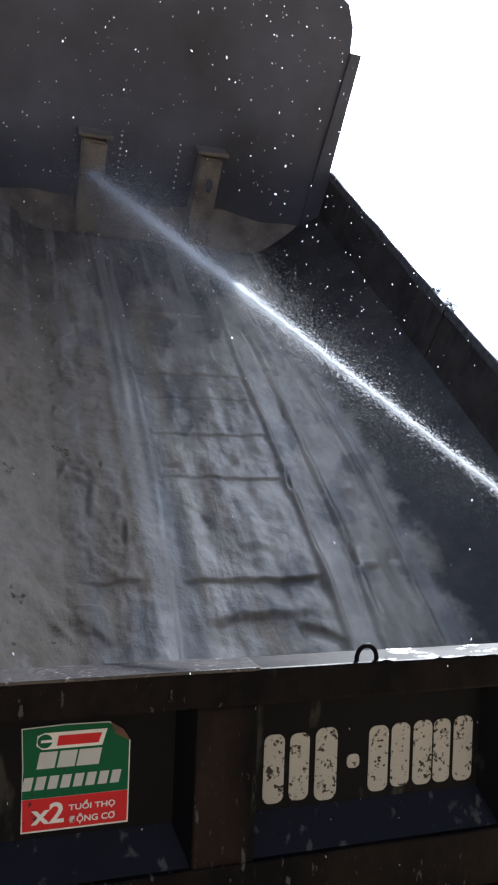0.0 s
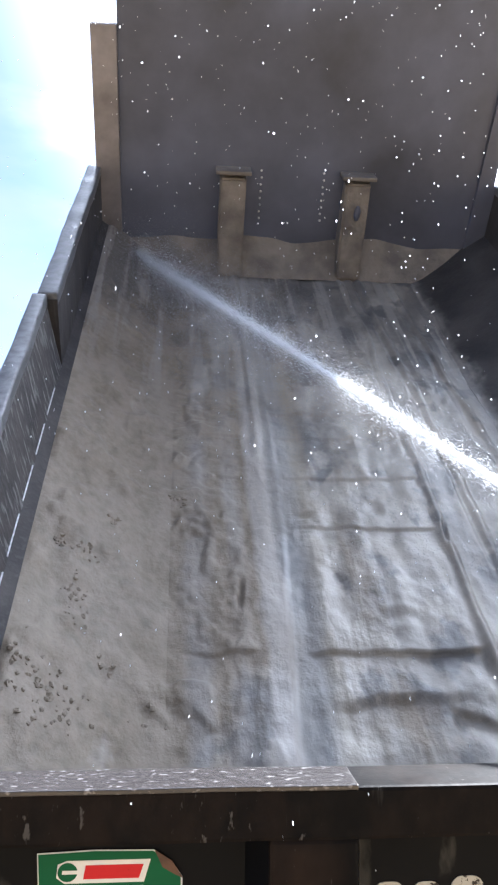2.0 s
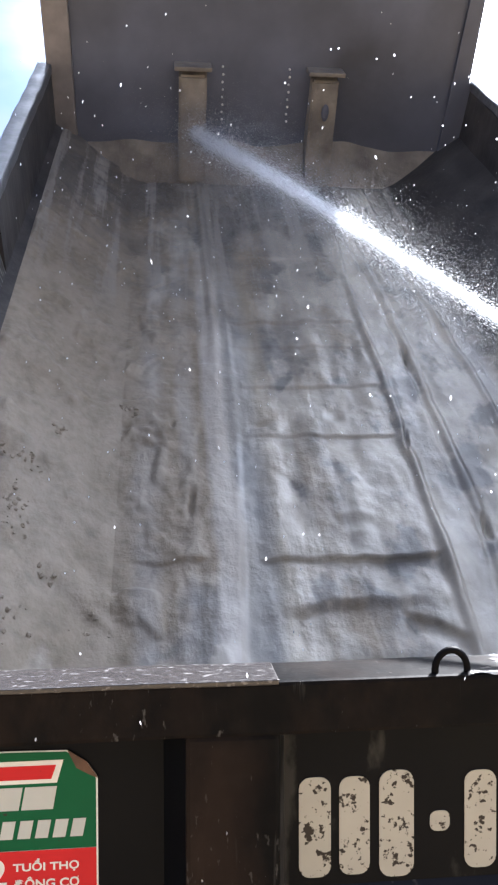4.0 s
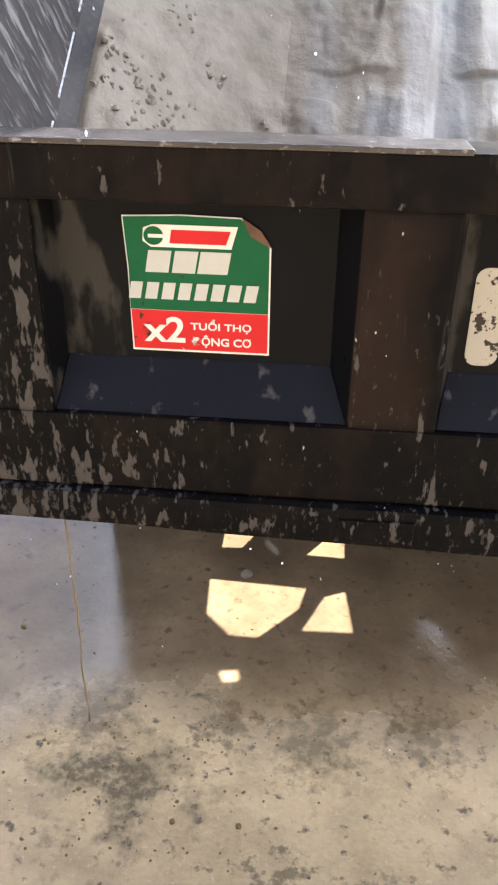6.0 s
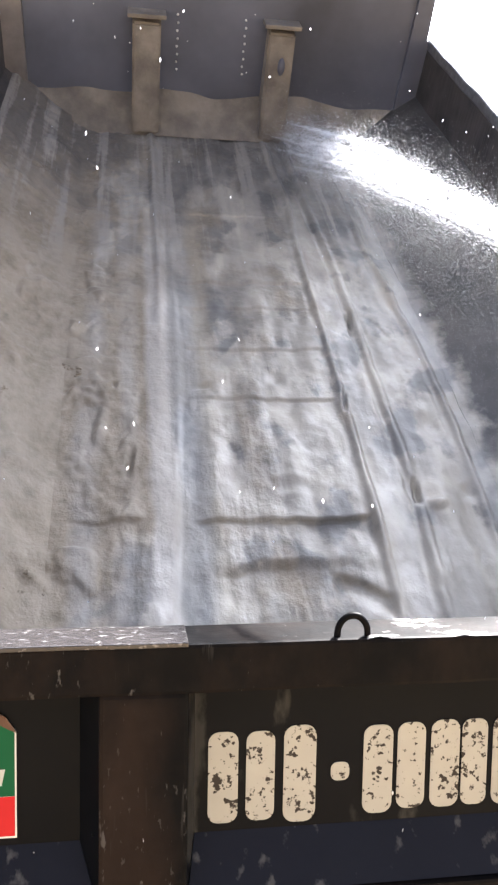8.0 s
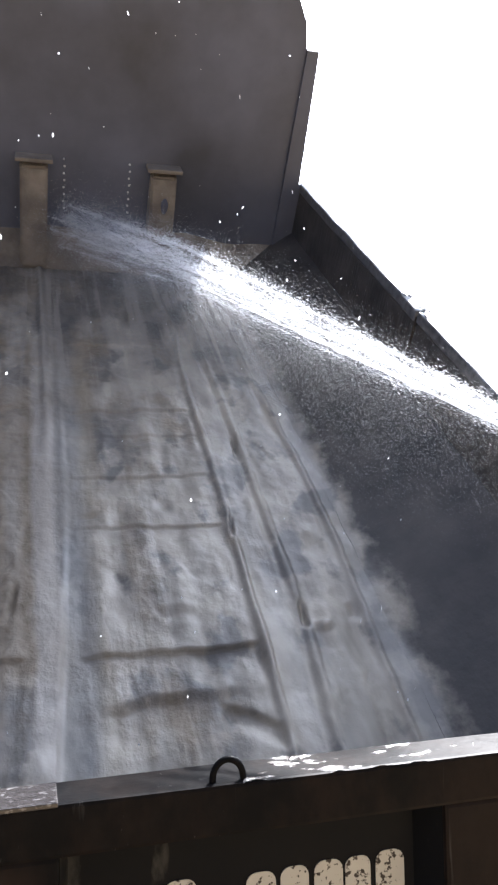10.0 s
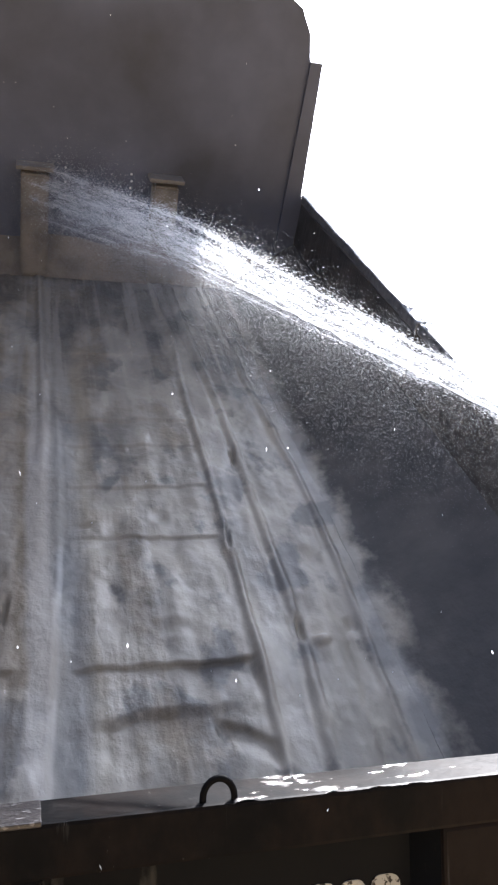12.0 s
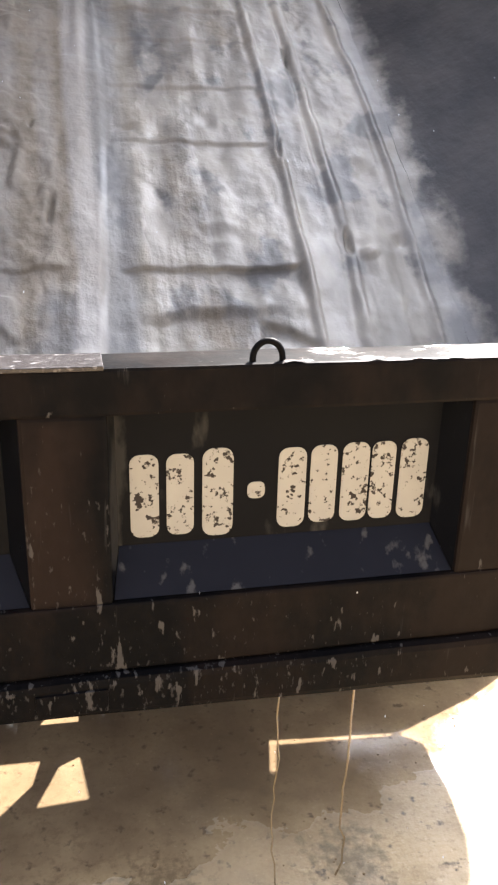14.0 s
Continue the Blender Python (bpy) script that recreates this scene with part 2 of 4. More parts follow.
def ground_material():
    """Wet concrete yard: a film of muddy water under the truck, rougher and drier away from it, with dark moss and grit."""
    m = Nodes("wet_muddy_concrete")
    a = m.noise(1.7, 8)
    b = m.noise(9, 9)
    c = m.noise(70, 6)
    y = m.axis(1)
    colour = m.mix(m.ramp(a, (0.35, 0.0), (0.65, 1.0)), (0.29, 0.205, 0.108), (0.43, 0.315, 0.18))
    colour = m.mix(m.ramp(c, (0.35, 0.0), (0.75, 0.6)), colour, (0.42, 0.325, 0.19))
    moss = m.math("ADD", m.noise(2.4, 7, shift=(0.9, 0.35, 0)), m.math("MULTIPLY", b, 0.35))
    colour = m.mix(m.ramp(moss, (0.76, 0.0), (0.92, 0.4)), colour, (0.07, 0.057, 0.03))
    colour = m.mix(m.ramp(m.noise(22, 6, shift=(4, 4, 0)), (0.60, 0.0), (0.68, 0.9)), colour, (0.05, 0.04, 0.026))
    colour = m.mix(m.ramp(m.noise(6, 10, shift=(8, 1, 0)), (0.48, 0.0), (0.66, 0.45)), colour, (0.15, 0.105, 0.055))
    fleck = m.math("ADD", m.noise(34, 10, rough=0.7, shift=(5, 3, 0)), m.math("MULTIPLY", m.math("SUBTRACT", a, 0.5), 0.35))
    colour = m.mix(m.ramp(fleck, (0.54, 0.0), (0.66, 0.45)), colour, (0.14, 0.09, 0.042))
    colour = m.mix(m.ramp(m.noise(60, 9, rough=0.7, shift=(1, 6, 0)), (0.58, 0.0), (0.68, 0.5)), colour, (0.53, 0.42, 0.275))
    x = m.axis(0)
    far = m.math("SQRT", m.math("ADD", m.math("POWER", m.math("ADD", x, 0.98), 2.0), m.math("POWER", m.math("MULTIPLY", m.math("ADD", y, 0.16), 1.5), 2.0)))
    patch = m.ramp(m.math("ADD", far, m.math("MULTIPLY", m.math("SUBTRACT", m.noise(11, 9), 0.5), 0.75)), (0.06, 0.85), (0.22, 0.0))
    for px, py, size in ((-0.55, 0.0, 0.10), (-0.29, 0.04, 0.09), (-0.77, 0.03, 0.06), (-1.09, 0.03, 0.10), (-0.41, -0.42, 0.07), (-0.62, -0.35, 0.04), (-1.45, -0.45, 0.10), (0.2, 0.05, 0.10)):
        gap = m.math("SQRT", m.math("ADD", m.math("POWER", m.math("SUBTRACT", x, px), 2.0), m.math("POWER", m.math("SUBTRACT", y, py), 2.0)))
        spot = m.ramp(m.math("ADD", gap, m.math("MULTIPLY", m.math("SUBTRACT", m.noise(26, 9, rough=0.65), 0.5), 0.55)), (size * 0.2, 0.75), (size * 1.3, 0.0))
        colour = m.mix(spot, colour, (0.085, 0.064, 0.03))
    patch = m.math("MULTIPLY", patch, m.ramp(m.noise(45, 8, rough=0.65, shift=(3, 3, 0)), (0.36, 0.35), (0.56, 1.0)))
    colour = m.mix(patch, colour, (0.05, 0.04, 0.018))
    wet = m.ramp(m.math("ADD", m.math("ADD", m.math("MULTIPLY", y, 0.8), m.math("MULTIPLY", m.ramp(x, (0.25, 0.0), (0.75, 1.0)), -0.2)), m.math("MULTIPLY", a, 0.9)), (0.36, 0.0), (0.66, 1.0))
    colour = m.mix(m.math("MULTIPLY", wet, m.ramp(m.noise(3.3, 8, shift=(2, 7, 0)), (0.35, 0.9), (0.65, 0.6))), colour, (0.095, 0.064, 0.037))
    rough = m.mix(wet, m.ramp(b, (0.3, 0.5), (0.7, 0.8)), m.ramp(b, (0.45, 0.03), (0.75, 0.14)))
    bump = m.math("ADD", b, m.math("MULTIPLY", c, 0.5))
    height = m.math("MULTIPLY", bump, m.ramp(wet, (0.0, 1.0), (1.0, 0.2)))
    m.put(m.ramp(wet, (0.0, 0.4), (1.0, 1.0)), m.b.inputs["Specular IOR Level"])
    m.b.inputs["IOR"].default_value = 1.45
    return m.finish(colour, rough, height, 0.5, 0.010)


def worn_mark(name, color, wear=0.56, scale=45):
    """Old paint or print, chipped through to the black below."""
    m = Nodes(name, 0.6)
    m.b.inputs["Specular IOR Level"].default_value = 0.2
    info = m.tree.nodes.new("ShaderNodeObjectInfo")
    move = m.tree.nodes.new("ShaderNodeVectorMath")
    move.operation = "ADD"
    m.put(m.co, move.inputs[0])
    m.put(m.math("MULTIPLY", info.outputs["Random"], 40.0), move.inputs[1])
    m.co = move.outputs[0]
    chip = m.ramp(m.math("ADD", m.math("MULTIPLY", m.noise(scale, 6), 0.6), m.math("MULTIPLY", m.noise(scale / 4, 4, shift=(2, 0, 1)), 0.45)), (wear, 0.0), (wear + 0.03, 1.0))
    tone = m.mix(m.noise(18, 5), tuple(c * 0.82 for c in color), color)
    return m.finish(m.mix(chip, tone, (0.03, 0.024, 0.02)), 0.6)


def water_white(name, clear):
    """Water broken into fine white spray, lit through from behind."""
    m = bpy.data.materials.new(name)
    m.use_nodes = True
    t = m.node_tree
    out = t.nodes["Material Output"]
    d, s, x = (t.nodes.new("ShaderNodeBsdf" + k) for k in ("Diffuse", "Translucent", "Transparent"))
    for k in (d, s):
        k.inputs[0].default_value = (0.86, 0.88, 0.90, 1)
    a = t.nodes.new("ShaderNodeMixShader")
    a.inputs[0].default_value = 0.6
    t.links.new(d.outputs[0], a.inputs[1])
    t.links.new(s.outputs[0], a.inputs[2])
    b = t.nodes.new("ShaderNodeMixShader")
    b.inputs[0].default_value = clear
    t.links.new(a.outputs[0], b.inputs[1])
    t.links.new(x.outputs[0], b.inputs[2])
    t.links.new(b.outputs[0], out.inputs[0])
    t.nodes.remove(t.nodes["Principled BSDF"])
    return m


FLOOR = floor_material("muddy_bed_steel")
CORNER = floor_material("muddy_corner_steel", True)
PAINT = black_paint()
WALL = wall_material("wet_dark_wall_steel", 0.10)
STREAKED = wall_material("streaked_wall_steel", 0.85)
GROUND = ground_material()
MUD = Nodes("dried_mud", 0.9)
MUD = MUD.finish(MUD.mix(MUD.ramp(MUD.noise(5, 8, shift=(1, 1, 1)), (0.40, 0.0), (0.62, 0.8)), MUD.mix(MUD.noise(14, 7), (0.15, 0.13, 0.105), (0.26, 0.23, 0.19)), (0.105, 0.092, 0.08)), None, MUD.noise(24, 8), 0.6, 0.02)
DARK = plain("dark_headboard_paint", (0.076, 0.082, 0.108), 0.7, vary=0.45, scale=1.6)
RAIL = plain("worn_grey_rail_paint", (0.115, 0.117, 0.122), 0.45, 0.2, 0.6, 26)
CREAM = worn_mark("cream_stencil_paint", (0.41, 0.395, 0.345), 0.58, 90)
GREEN = worn_mark("green_print", (0.003, 0.095, 0.034), 0.64)
RED = worn_mark("red_print", (0.55, 0.018, 0.02), 0.62)
WHITE = worn_mark("white_print", (0.75, 0.75, 0.72), 0.66)
SILVER = worn_mark("silver_print", (0.50, 0.52, 0.50), 0.68)
RUST = plain("rusty_paper", (0.10, 0.055, 0.035), 0.9, vary=0.4, scale=30)
WATER = water_white("white_water", 0.0)
SPRAY = water_white("white_spray", 0.4)
MIST = water_white("fine_mist", 0.72)
MUDDY = Nodes("muddy_water", 0.08)
MUDDY.b.inputs["Transmission Weight"].default_value = 0.55
MUDDY = MUDDY.finish((0.42, 0.31, 0.17))
WETMUD = Nodes("wet_mud_crust", 0.18)
WETMUD = WETMUD.finish(WETMUD.mix(WETMUD.ramp(WETMUD.noise(45, 8), (0.44, 0.0), (0.60, 1.0)), (0.028, 0.020, 0.017), (0.20, 0.185, 0.17)), None, WETMUD.noise(60), 0.5, 0.01)
NAVY = Nodes("navy_paint", 0.45)
NAVY.b.inputs["Specular IOR Level"].default_value = 0.08
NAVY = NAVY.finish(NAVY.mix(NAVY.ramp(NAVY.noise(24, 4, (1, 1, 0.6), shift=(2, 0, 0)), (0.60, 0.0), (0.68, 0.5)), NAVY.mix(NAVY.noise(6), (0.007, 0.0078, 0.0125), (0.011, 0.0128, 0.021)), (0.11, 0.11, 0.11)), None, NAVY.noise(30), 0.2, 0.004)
CHASSIS = plain("chassis_black", (0.02, 0.02, 0.02), 0.7)
RUBBER = plain("tyre_rubber", (0.02, 0.02, 0.02), 0.85)


# ---- mesh helpers ----
def box(bm, lo, hi, bevel=0.0):
    """A box between two corners, with bevelled edges."""
    r = bmesh.ops.create_cube(bm, size=1.0)
    c = [(a + b) / 2 for a, b in zip(lo, hi)]
    d = [b - a for a, b in zip(lo, hi)]
    for v in r["verts"]:
        v.co = Vector((c[0] + v.co.x * d[0], c[1] + v.co.y * d[1], c[2] + v.co.z * d[2]))
    if bevel:
        edges = list({e for v in r["verts"] for e in v.link_edges})
        bmesh.ops.bevel(bm, geom=edges, offset=bevel, segments=2, affect="EDGES", profile=0.6)
    return bm


def prism(bm, outline, x0, x1):
    """An outline in (y, z) drawn out along x."""
    a = [bm.verts.new((x0, y, z)) for y, z in outline]
    b = [bm.verts.new((x1, y, z)) for y, z in outline]
    n = len(outline)
    bm.faces.new(a[::-1])
    bm.faces.new(b)
    for i in range(n):
        bm.faces.new((a[i], a[(i + 1) % n], b[(i + 1) % n], b[i]))
    bmesh.ops.recalc_face_normals(bm, faces=bm.faces)
    return bm


def slab(bm, outline, y0, y1):
    """An outline in (x, z) drawn out along y."""
    a = [bm.verts.new((x, y0, z)) for x, z in outline]
    b = [bm.verts.new((x, y1, z)) for x, z in outline]
    n = len(outline)
    bm.faces.new(a)
    bm.faces.new(b[::-1])
    for i in range(n):
        bm.faces.new((a[i], a[(i + 1) % n], b[(i + 1) % n], b[i]))
    bmesh.ops.recalc_face_normals(bm, faces=bm.faces)
    return bm


def part(name, bm, material, parent, label="", smooth=False):
    me = bpy.data.meshes.new(name)
    bm.to_mesh(me)
    bm.free()
    me.materials.append(material)
    if smooth:
        for p in me.polygons:
            p.use_smooth = True
    ob = new(name, me)
    ob.parent = parent
    return tagged(ob, label)


def thing(name, label, category, m=None, group="", kind=""):
    ob = new(name)
    ob.empty_display_size = 0.2
    if m is not None:
        ob.matrix_world = m
    return tagged(ob, label, category, group, kind)


# ---- ground ----
def make_ground():
    bm = bmesh.new()
    bmesh.ops.create_grid(bm, x_segments=2, y_segments=2, size=600)
    ob = part("ground", bm, GROUND, None)
    tagged(ob, "wet muddy concrete yard under the truck", "ground", kind="structure")


make_ground()

def outline_mesh(name, loops, depth, material, parent, m, label=""):
    """A flat plate with holes: closed loops in a plane, filled and given a thickness."""
    cu = bpy.data.curves.new(name, "CURVE")
    cu.dimensions, cu.fill_mode, cu.extrude = "2D", "BOTH", depth / 2
    for loop in loops:
        sp = cu.splines.new("POLY")
        sp.points.add(len(loop) - 1)
        for k, (x, y) in zip(sp.points, loop):
            k.co = (x, y, 0, 1)
        sp.use_cyclic_u = True
    return curve_part(name, cu, material, parent, m, label)


def curve_part(name, cu, material, parent, m, label=""):
    tmp = bpy.data.objects.new(name, cu)
    me = bpy.data.meshes.new_from_object(tmp)
    bpy.data.objects.remove(tmp)
    bpy.data.curves.remove(cu)
    me.materials.clear()
    me.materials.append(material)
    ob = new(name, me)
    ob.parent = parent
    ob.matrix_local = m
    return tagged(ob, label)


def words(name, text, size, material, parent, m, depth=0.001, width=None, height=None):
    cu = bpy.data.curves.new(name, "FONT")
    cu.body, cu.size, cu.extrude, cu.offset = text, size, depth, size * 0.02
    ob = curve_part(name, cu, material, parent, m)
    vs = ob.data.vertices
    xs, ys = [v.co.x for v in vs], [v.co.y for v in vs]
    x0, y0, w, h = min(xs), min(ys), max(xs) - min(xs), max(ys) - min(ys)
    for v in vs:
        v.co.x = (v.co.x - x0) * (width / w if width else 1)
        v.co.y = (v.co.y - y0) * (height / h if height else 1)
    return ob


def tube(bm, points, radii, sides=8):
    """A round tube along points."""
    rings = []
    for i, q in enumerate(points):
        q = Vector(q)
        a = Vector(points[max(i - 1, 0)])
        b = Vector(points[min(i + 1, len(points) - 1)])
        d = (b - a).normalized()
        u = d.orthogonal().normalized()
        if rings:
            u = (last - d * last.dot(d)).normalized()
        last = u
        w = d.cross(u)
        r = radii[i] if isinstance(radii, list) else radii
        rings.append([bm.verts.new(q + (u * math.cos(2 * math.pi * k / sides) + w * math.sin(2 * math.pi * k / sides)) * r) for k in range(sides)])
    for a, b in zip(rings, rings[1:]):
        for k in range(sides):
            bm.faces.new((a[k], a[(k + 1) % sides], b[(k + 1) % sides], b[k]))
    bm.faces.new(rings[0][::-1])
    bm.faces.new(rings[-1])
    return bm


# ---- the truck ----
TILT, BX, BY, BZ = 37.27, 0.033, 0.411, 0.85       # the raised bed: angle, and the rear edge of its floor
HALF, FLAT, CHAM, HIGH = 1.236, 0.76, 0.30, 0.630   # half width, flat half width, chamfer height, wall height
LENGTH, LEAN = 4.166, math.tan(radians(-3.0))
JOINT = 2.19                                        # where the wall plates meet
BED = pose(BX, BY, BZ, TILT)
truck = thing("dump_truck", "dump truck with its muddy bed raised for washing", "truck")


def bed_part(name, bm, material, label="", smooth=False):
    ob = part(name, bm, material, truck, label, smooth)
    ob.matrix_local = BED
    return ob


def hump(v, centre, width):
    t = abs(v - centre) / width
    return max(0.0, 1 - t * t) ** 2 if t < 1 else 0.0


def step(v, a, b):
    t = min(1.0, max(0.0, (v - a) / (b - a)))
    return t * t * (3 - 2 * t)


def track(y, pairs):
    """x of a line along the bed, between (y, x) pairs."""
    for (y0, x0), (y1, x1) in zip(pairs, pairs[1:]):
        if y0 <= y <= y1:
            return x0 + (x1 - x0) * (y - y0) / (y1 - y0)
    return pairs[0][1] if y < pairs[0][0] else pairs[-1][1]


LEFT_RIDGE = [(0.0, -0.46), (0.5, -0.45), (1.2, -0.43), (2.3, -0.385), (3.1, -0.39), (4.2, -0.40)]
CREASE = [(0.0, -0.40), (0.5, -0.387), (1.04, -0.352), (1.6, -0.322), (2.24, -0.318), (4.2, -0.30)]
RIGHT_A = [(0.0, 0.26), (0.53, 0.277), (1.02, 0.292), (1.42, 0.301), (2.17, 0.300), (2.7, 0.30), (3.2, 0.33), (4.2, 0.27)]
RIGHT_B = [(0.0, 0.385), (0.56, 0.407), (0.94, 0.444), (2.4, 0.444), (3.2, 0.41), (4.2, 0.385)]
RIGHT_C = [(0.0, 0.66), (0.57, 0.674), (0.87, 0.686), (1.4, 0.705), (1.96, 0.70), (2.6, 0.66), (4.2, 0.62)]


def floor_height(x, y):
    """The bed floor: worn, beaten plate with ridges along it, buckled bands across it, dents and crusts of mud."""
    n = noise.noise
    z = 0.018 * n(Vector((x * 2.1, y * 1.4, 0))) + 0.021 * n(Vector((x * 5, y * 3.4, 3))) + 0.013 * n(Vector((x * 12, y * 8, 7))) + 0.0035 * n(Vector((x * 30, y * 22, 1)))
    z += 0.012 * max(0.0, n(Vector((x * 8, y * 1.6, 21))) - 0.1)
    z += 0.009 * n(Vector((x * 15, y * 0.9, 17)))
    # the long ridge, and the crease beside it
    r = track(y, LEFT_RIDGE)
    z += 0.036 * hump(x, r, 0.034) * step(y, 1.7, 2.5) + 0.016 * hump(x, r, 0.06) * step(y, 2.5, 1.7)
    c = track(y, CREASE)
    z -= 0.034 * step(x, c - 0.012, c + 0.014) * step(x, c + 0.13, c + 0.03) * step(y, 2.9, 2.2) * (0.75 + 0.6 * n(Vector((2, y * 4, 8))))
    # torn and folded seams at the other side
    z += (0.036 * hump(x, track(y, RIGHT_A), 0.021) - 0.006 * hump(x, track(y, RIGHT_A) - 0.030, 0.018)) * (0.62 + 0.45 * n(Vector((5, y * 3, 0))))
    z += (0.030 * hump(x, track(y, RIGHT_B) + 0.02, 0.022) - 0.028 * hump(x, track(y, RIGHT_B) - 0.012, 0.018)) * (0.5 + 0.65 * n(Vector((9, y * 2.2, 0)))) * (0.5 + 0.5 * step(y, 0.7, 1.3))
    z += (0.026 * hump(x, track(y, RIGHT_C), 0.02) - 0.010 * hump(x, track(y, RIGHT_C) - 0.03, 0.022)) * (0.6 + 0.5 * n(Vector((14, y * 2.5, 0))))
    # the middle plates lap over one another, each ending in a low step
    across = step(x, -0.33, -0.26) * step(x, 0.29, 0.25)
    left = step(x, -0.74, -0.64) * step(x, -0.46, -0.50)
    wob = 0.014 * n(Vector((x * 4, 2.2, 0))) + 0.005 * n(Vector((x * 17, 5, 0)))
    for y1, d, fall in ((0.865, 0.055, 0.17), (1.49, 0.018, 0.13), (1.81, 0.020, 0.10), (2.12, 0.020, 0.10), (2.34, 0.026, 0.14), (3.0, 0.014, 0.12)):
        yy = y1 + wob
        worn = 0.75 + 0.55 * n(Vector((x * 3.1, y1 * 7, 3)))
        z -= d * worn * (across + 0.45 * left) * step(y, yy + 0.007, yy - 0.008) * step(y, yy - fall, yy - 0.03)
    # hollows beaten in near the rear edge
    rim = 0.70 - 0.9 * (x + 0.02) ** 2 + 0.03 * n(Vector((x * 9, 0, 4)))
    z -= 0.045 * step(x, -0.30, -0.20) * step(x, 0.20, 0.10) * step(y, rim + 0.012, rim - 0.03) * step(y, rim - 0.21, rim - 0.08) * (0.8 + 0.6 * n(Vector((x * 6, y * 6, 1))))
    cut = 0.66 - 0.62 * (x - 0.09)
    z -= 0.035 * step(x, 0.08, 0.12) * step(x, 0.28, 0.25) * step(y, cut + 0.008, cut - 0.015) * step(y, cut - 0.11, cut - 0.03)
    # long dents
    for dx, dy, wx, wy, d in ((-0.517, 1.12, 0.018, 0.10, 0.035), (0.303, 1.47, 0.014, 0.09, 0.035), (0.462, 0.99, 0.02, 0.08, 0.04),
                              (0.44, 2.05, 0.016, 0.10, 0.034), (0.52, 0.93, 0.045, 0.035, -0.02), (-0.24, 1.56, 0.05, 0.03, 0.018),
                              (0.02, 1.02, 0.10, 0.05, 0.014), (-0.16, 1.20, 0.06, 0.09, 0.018), (0.60, 1.35, 0.06, 0.08, 0.02),
                              (-0.13, 1.55, 0.05, 0.10, 0.022), (0.05, 1.62, 0.05, 0.08, 0.02), (-0.62, 1.32, 0.03, 0.14, -0.022),
                              (-0.576, 1.54, 0.016, 0.04, 0.02), (-0.75, 1.51, 0.03, 0.05, 0.02), (0.66, 1.0, 0.04, 0.05, 0.02)):
        z -= 1.4 * d * hump(x - (y - dy) * 0.10, dx, wx) * hump(y, dy, wy)
    # mud crusts, thick towards the left
    crust = step(x, -0.42, -0.75) * 0.8 + 0.25 * step(x, -0.2, -0.45)
    lump = max(0.0, n(Vector((x * 7 + 3, y * 5, 11))) + 0.4 * n(Vector((x * 21, y * 16, 2))) - 0.12)
    flake = n(Vector((x * 3.5, y * 3, 31))) + 0.35 * n(Vector((x * 11, y * 9, 13)))
    z += (0.25 + crust) * (0.012 * step(flake, 0.02, 0.16) + 0.008 * step(flake, -0.26, -0.14))
    z += crust * (0.010 + 0.085 * min(lump, 0.35))
    return 0.56 * z


def sheet(bm, xs, ys, place):
    rows = [[bm.verts.new(place(x, y)) for x in xs] for y in ys]
    for a, b in zip(rows, rows[1:]):
        for i in range(len(xs) - 1):
            bm.faces.new((a[i], a[i + 1], b[i + 1], b[i]))
    return bm


def make_floor():
    bm = bmesh.new()
    nx, ny = 260, 680
    sheet(bm, [-FLAT + 2 * FLAT * i / nx for i in range(nx + 1)], [LENGTH * j / ny for j in range(ny + 1)], lambda x, y: (x, y, floor_height(x, y)))
    floor = bed_part("bed_floor", bm, FLOOR, "beaten steel bed floor with washed lanes and dried mud", True)
    bm = bmesh.new()
    box(bm, (-FLAT, 0.0, -0.14), (FLAT, LENGTH, -0.11))
    part("under_plate", bm, CHASSIS, floor)
    # the sloping corner plates between floor and walls, the left one caked with mud
    w = HALF - FLAT
    for side in (-1, 1):
        def place(u, y, side=side):
            x = FLAT + u * w
            z = CHAM * u ** 1.25
            if side < 0:
                keep = step(u, 0.935, 0.86)
                z += floor_height(-x, y) * keep * (1 + 0.2 * u)
            else:
                z += 0.006 * noise.noise(Vector((x * 5, y * 3, 9))) + floor_height(x, y) * step(u, 0.2, 0.0)
            return (side * x, y, z)
        def strip(a, b, n, material, label):
            bm = bmesh.new()
            us = [a + (b - a) * i / n for i in range(n + 1)]
            sheet(bm, us if side > 0 else us[::-1], [LENGTH * j / 240 for j in range(241)], place)
            part("corner_plate", bm, material, floor, label, True)
        if side > 0:
            strip(0, 1, 40, CORNER, "dark wet sloping corner plate with washed mud along its foot")
        else:
            strip(0, 0.92, 38, FLOOR, "sloping corner plate caked with mud")
            strip(0.92, 1, 4, WALL, "bare dark strip above the mud")


    # clods of mud left on the corner plate
    rng = random.Random(31)
    bm = bmesh.new()
    for cx, cy, spread, count in CLODS:
        for i in range(count):
            x, y = rng.gauss(cx, spread), rng.gauss(cy, spread * 1.3)
            u = max(0.0, (-x - FLAT) / w)
            z = CHAM * u ** 1.25 + floor_height(x, y) * (1 + 0.2 * u)
            r = rng.uniform(0.003, 0.010)
            new_ones = bmesh.ops.create_icosphere(bm, subdivisions=2, radius=r, matrix=Matrix.Translation((x, y, z)))["verts"]
            for v in new_ones:
                v.co += 0.8 * r * noise.noise_vector(v.co * 110)
                v.co.z = z + (v.co.z - z) * 0.6
    tagged(part("mud_crumble", bm, FLOOR, floor, "crumbled clods of dried mud"), kind="stuff")


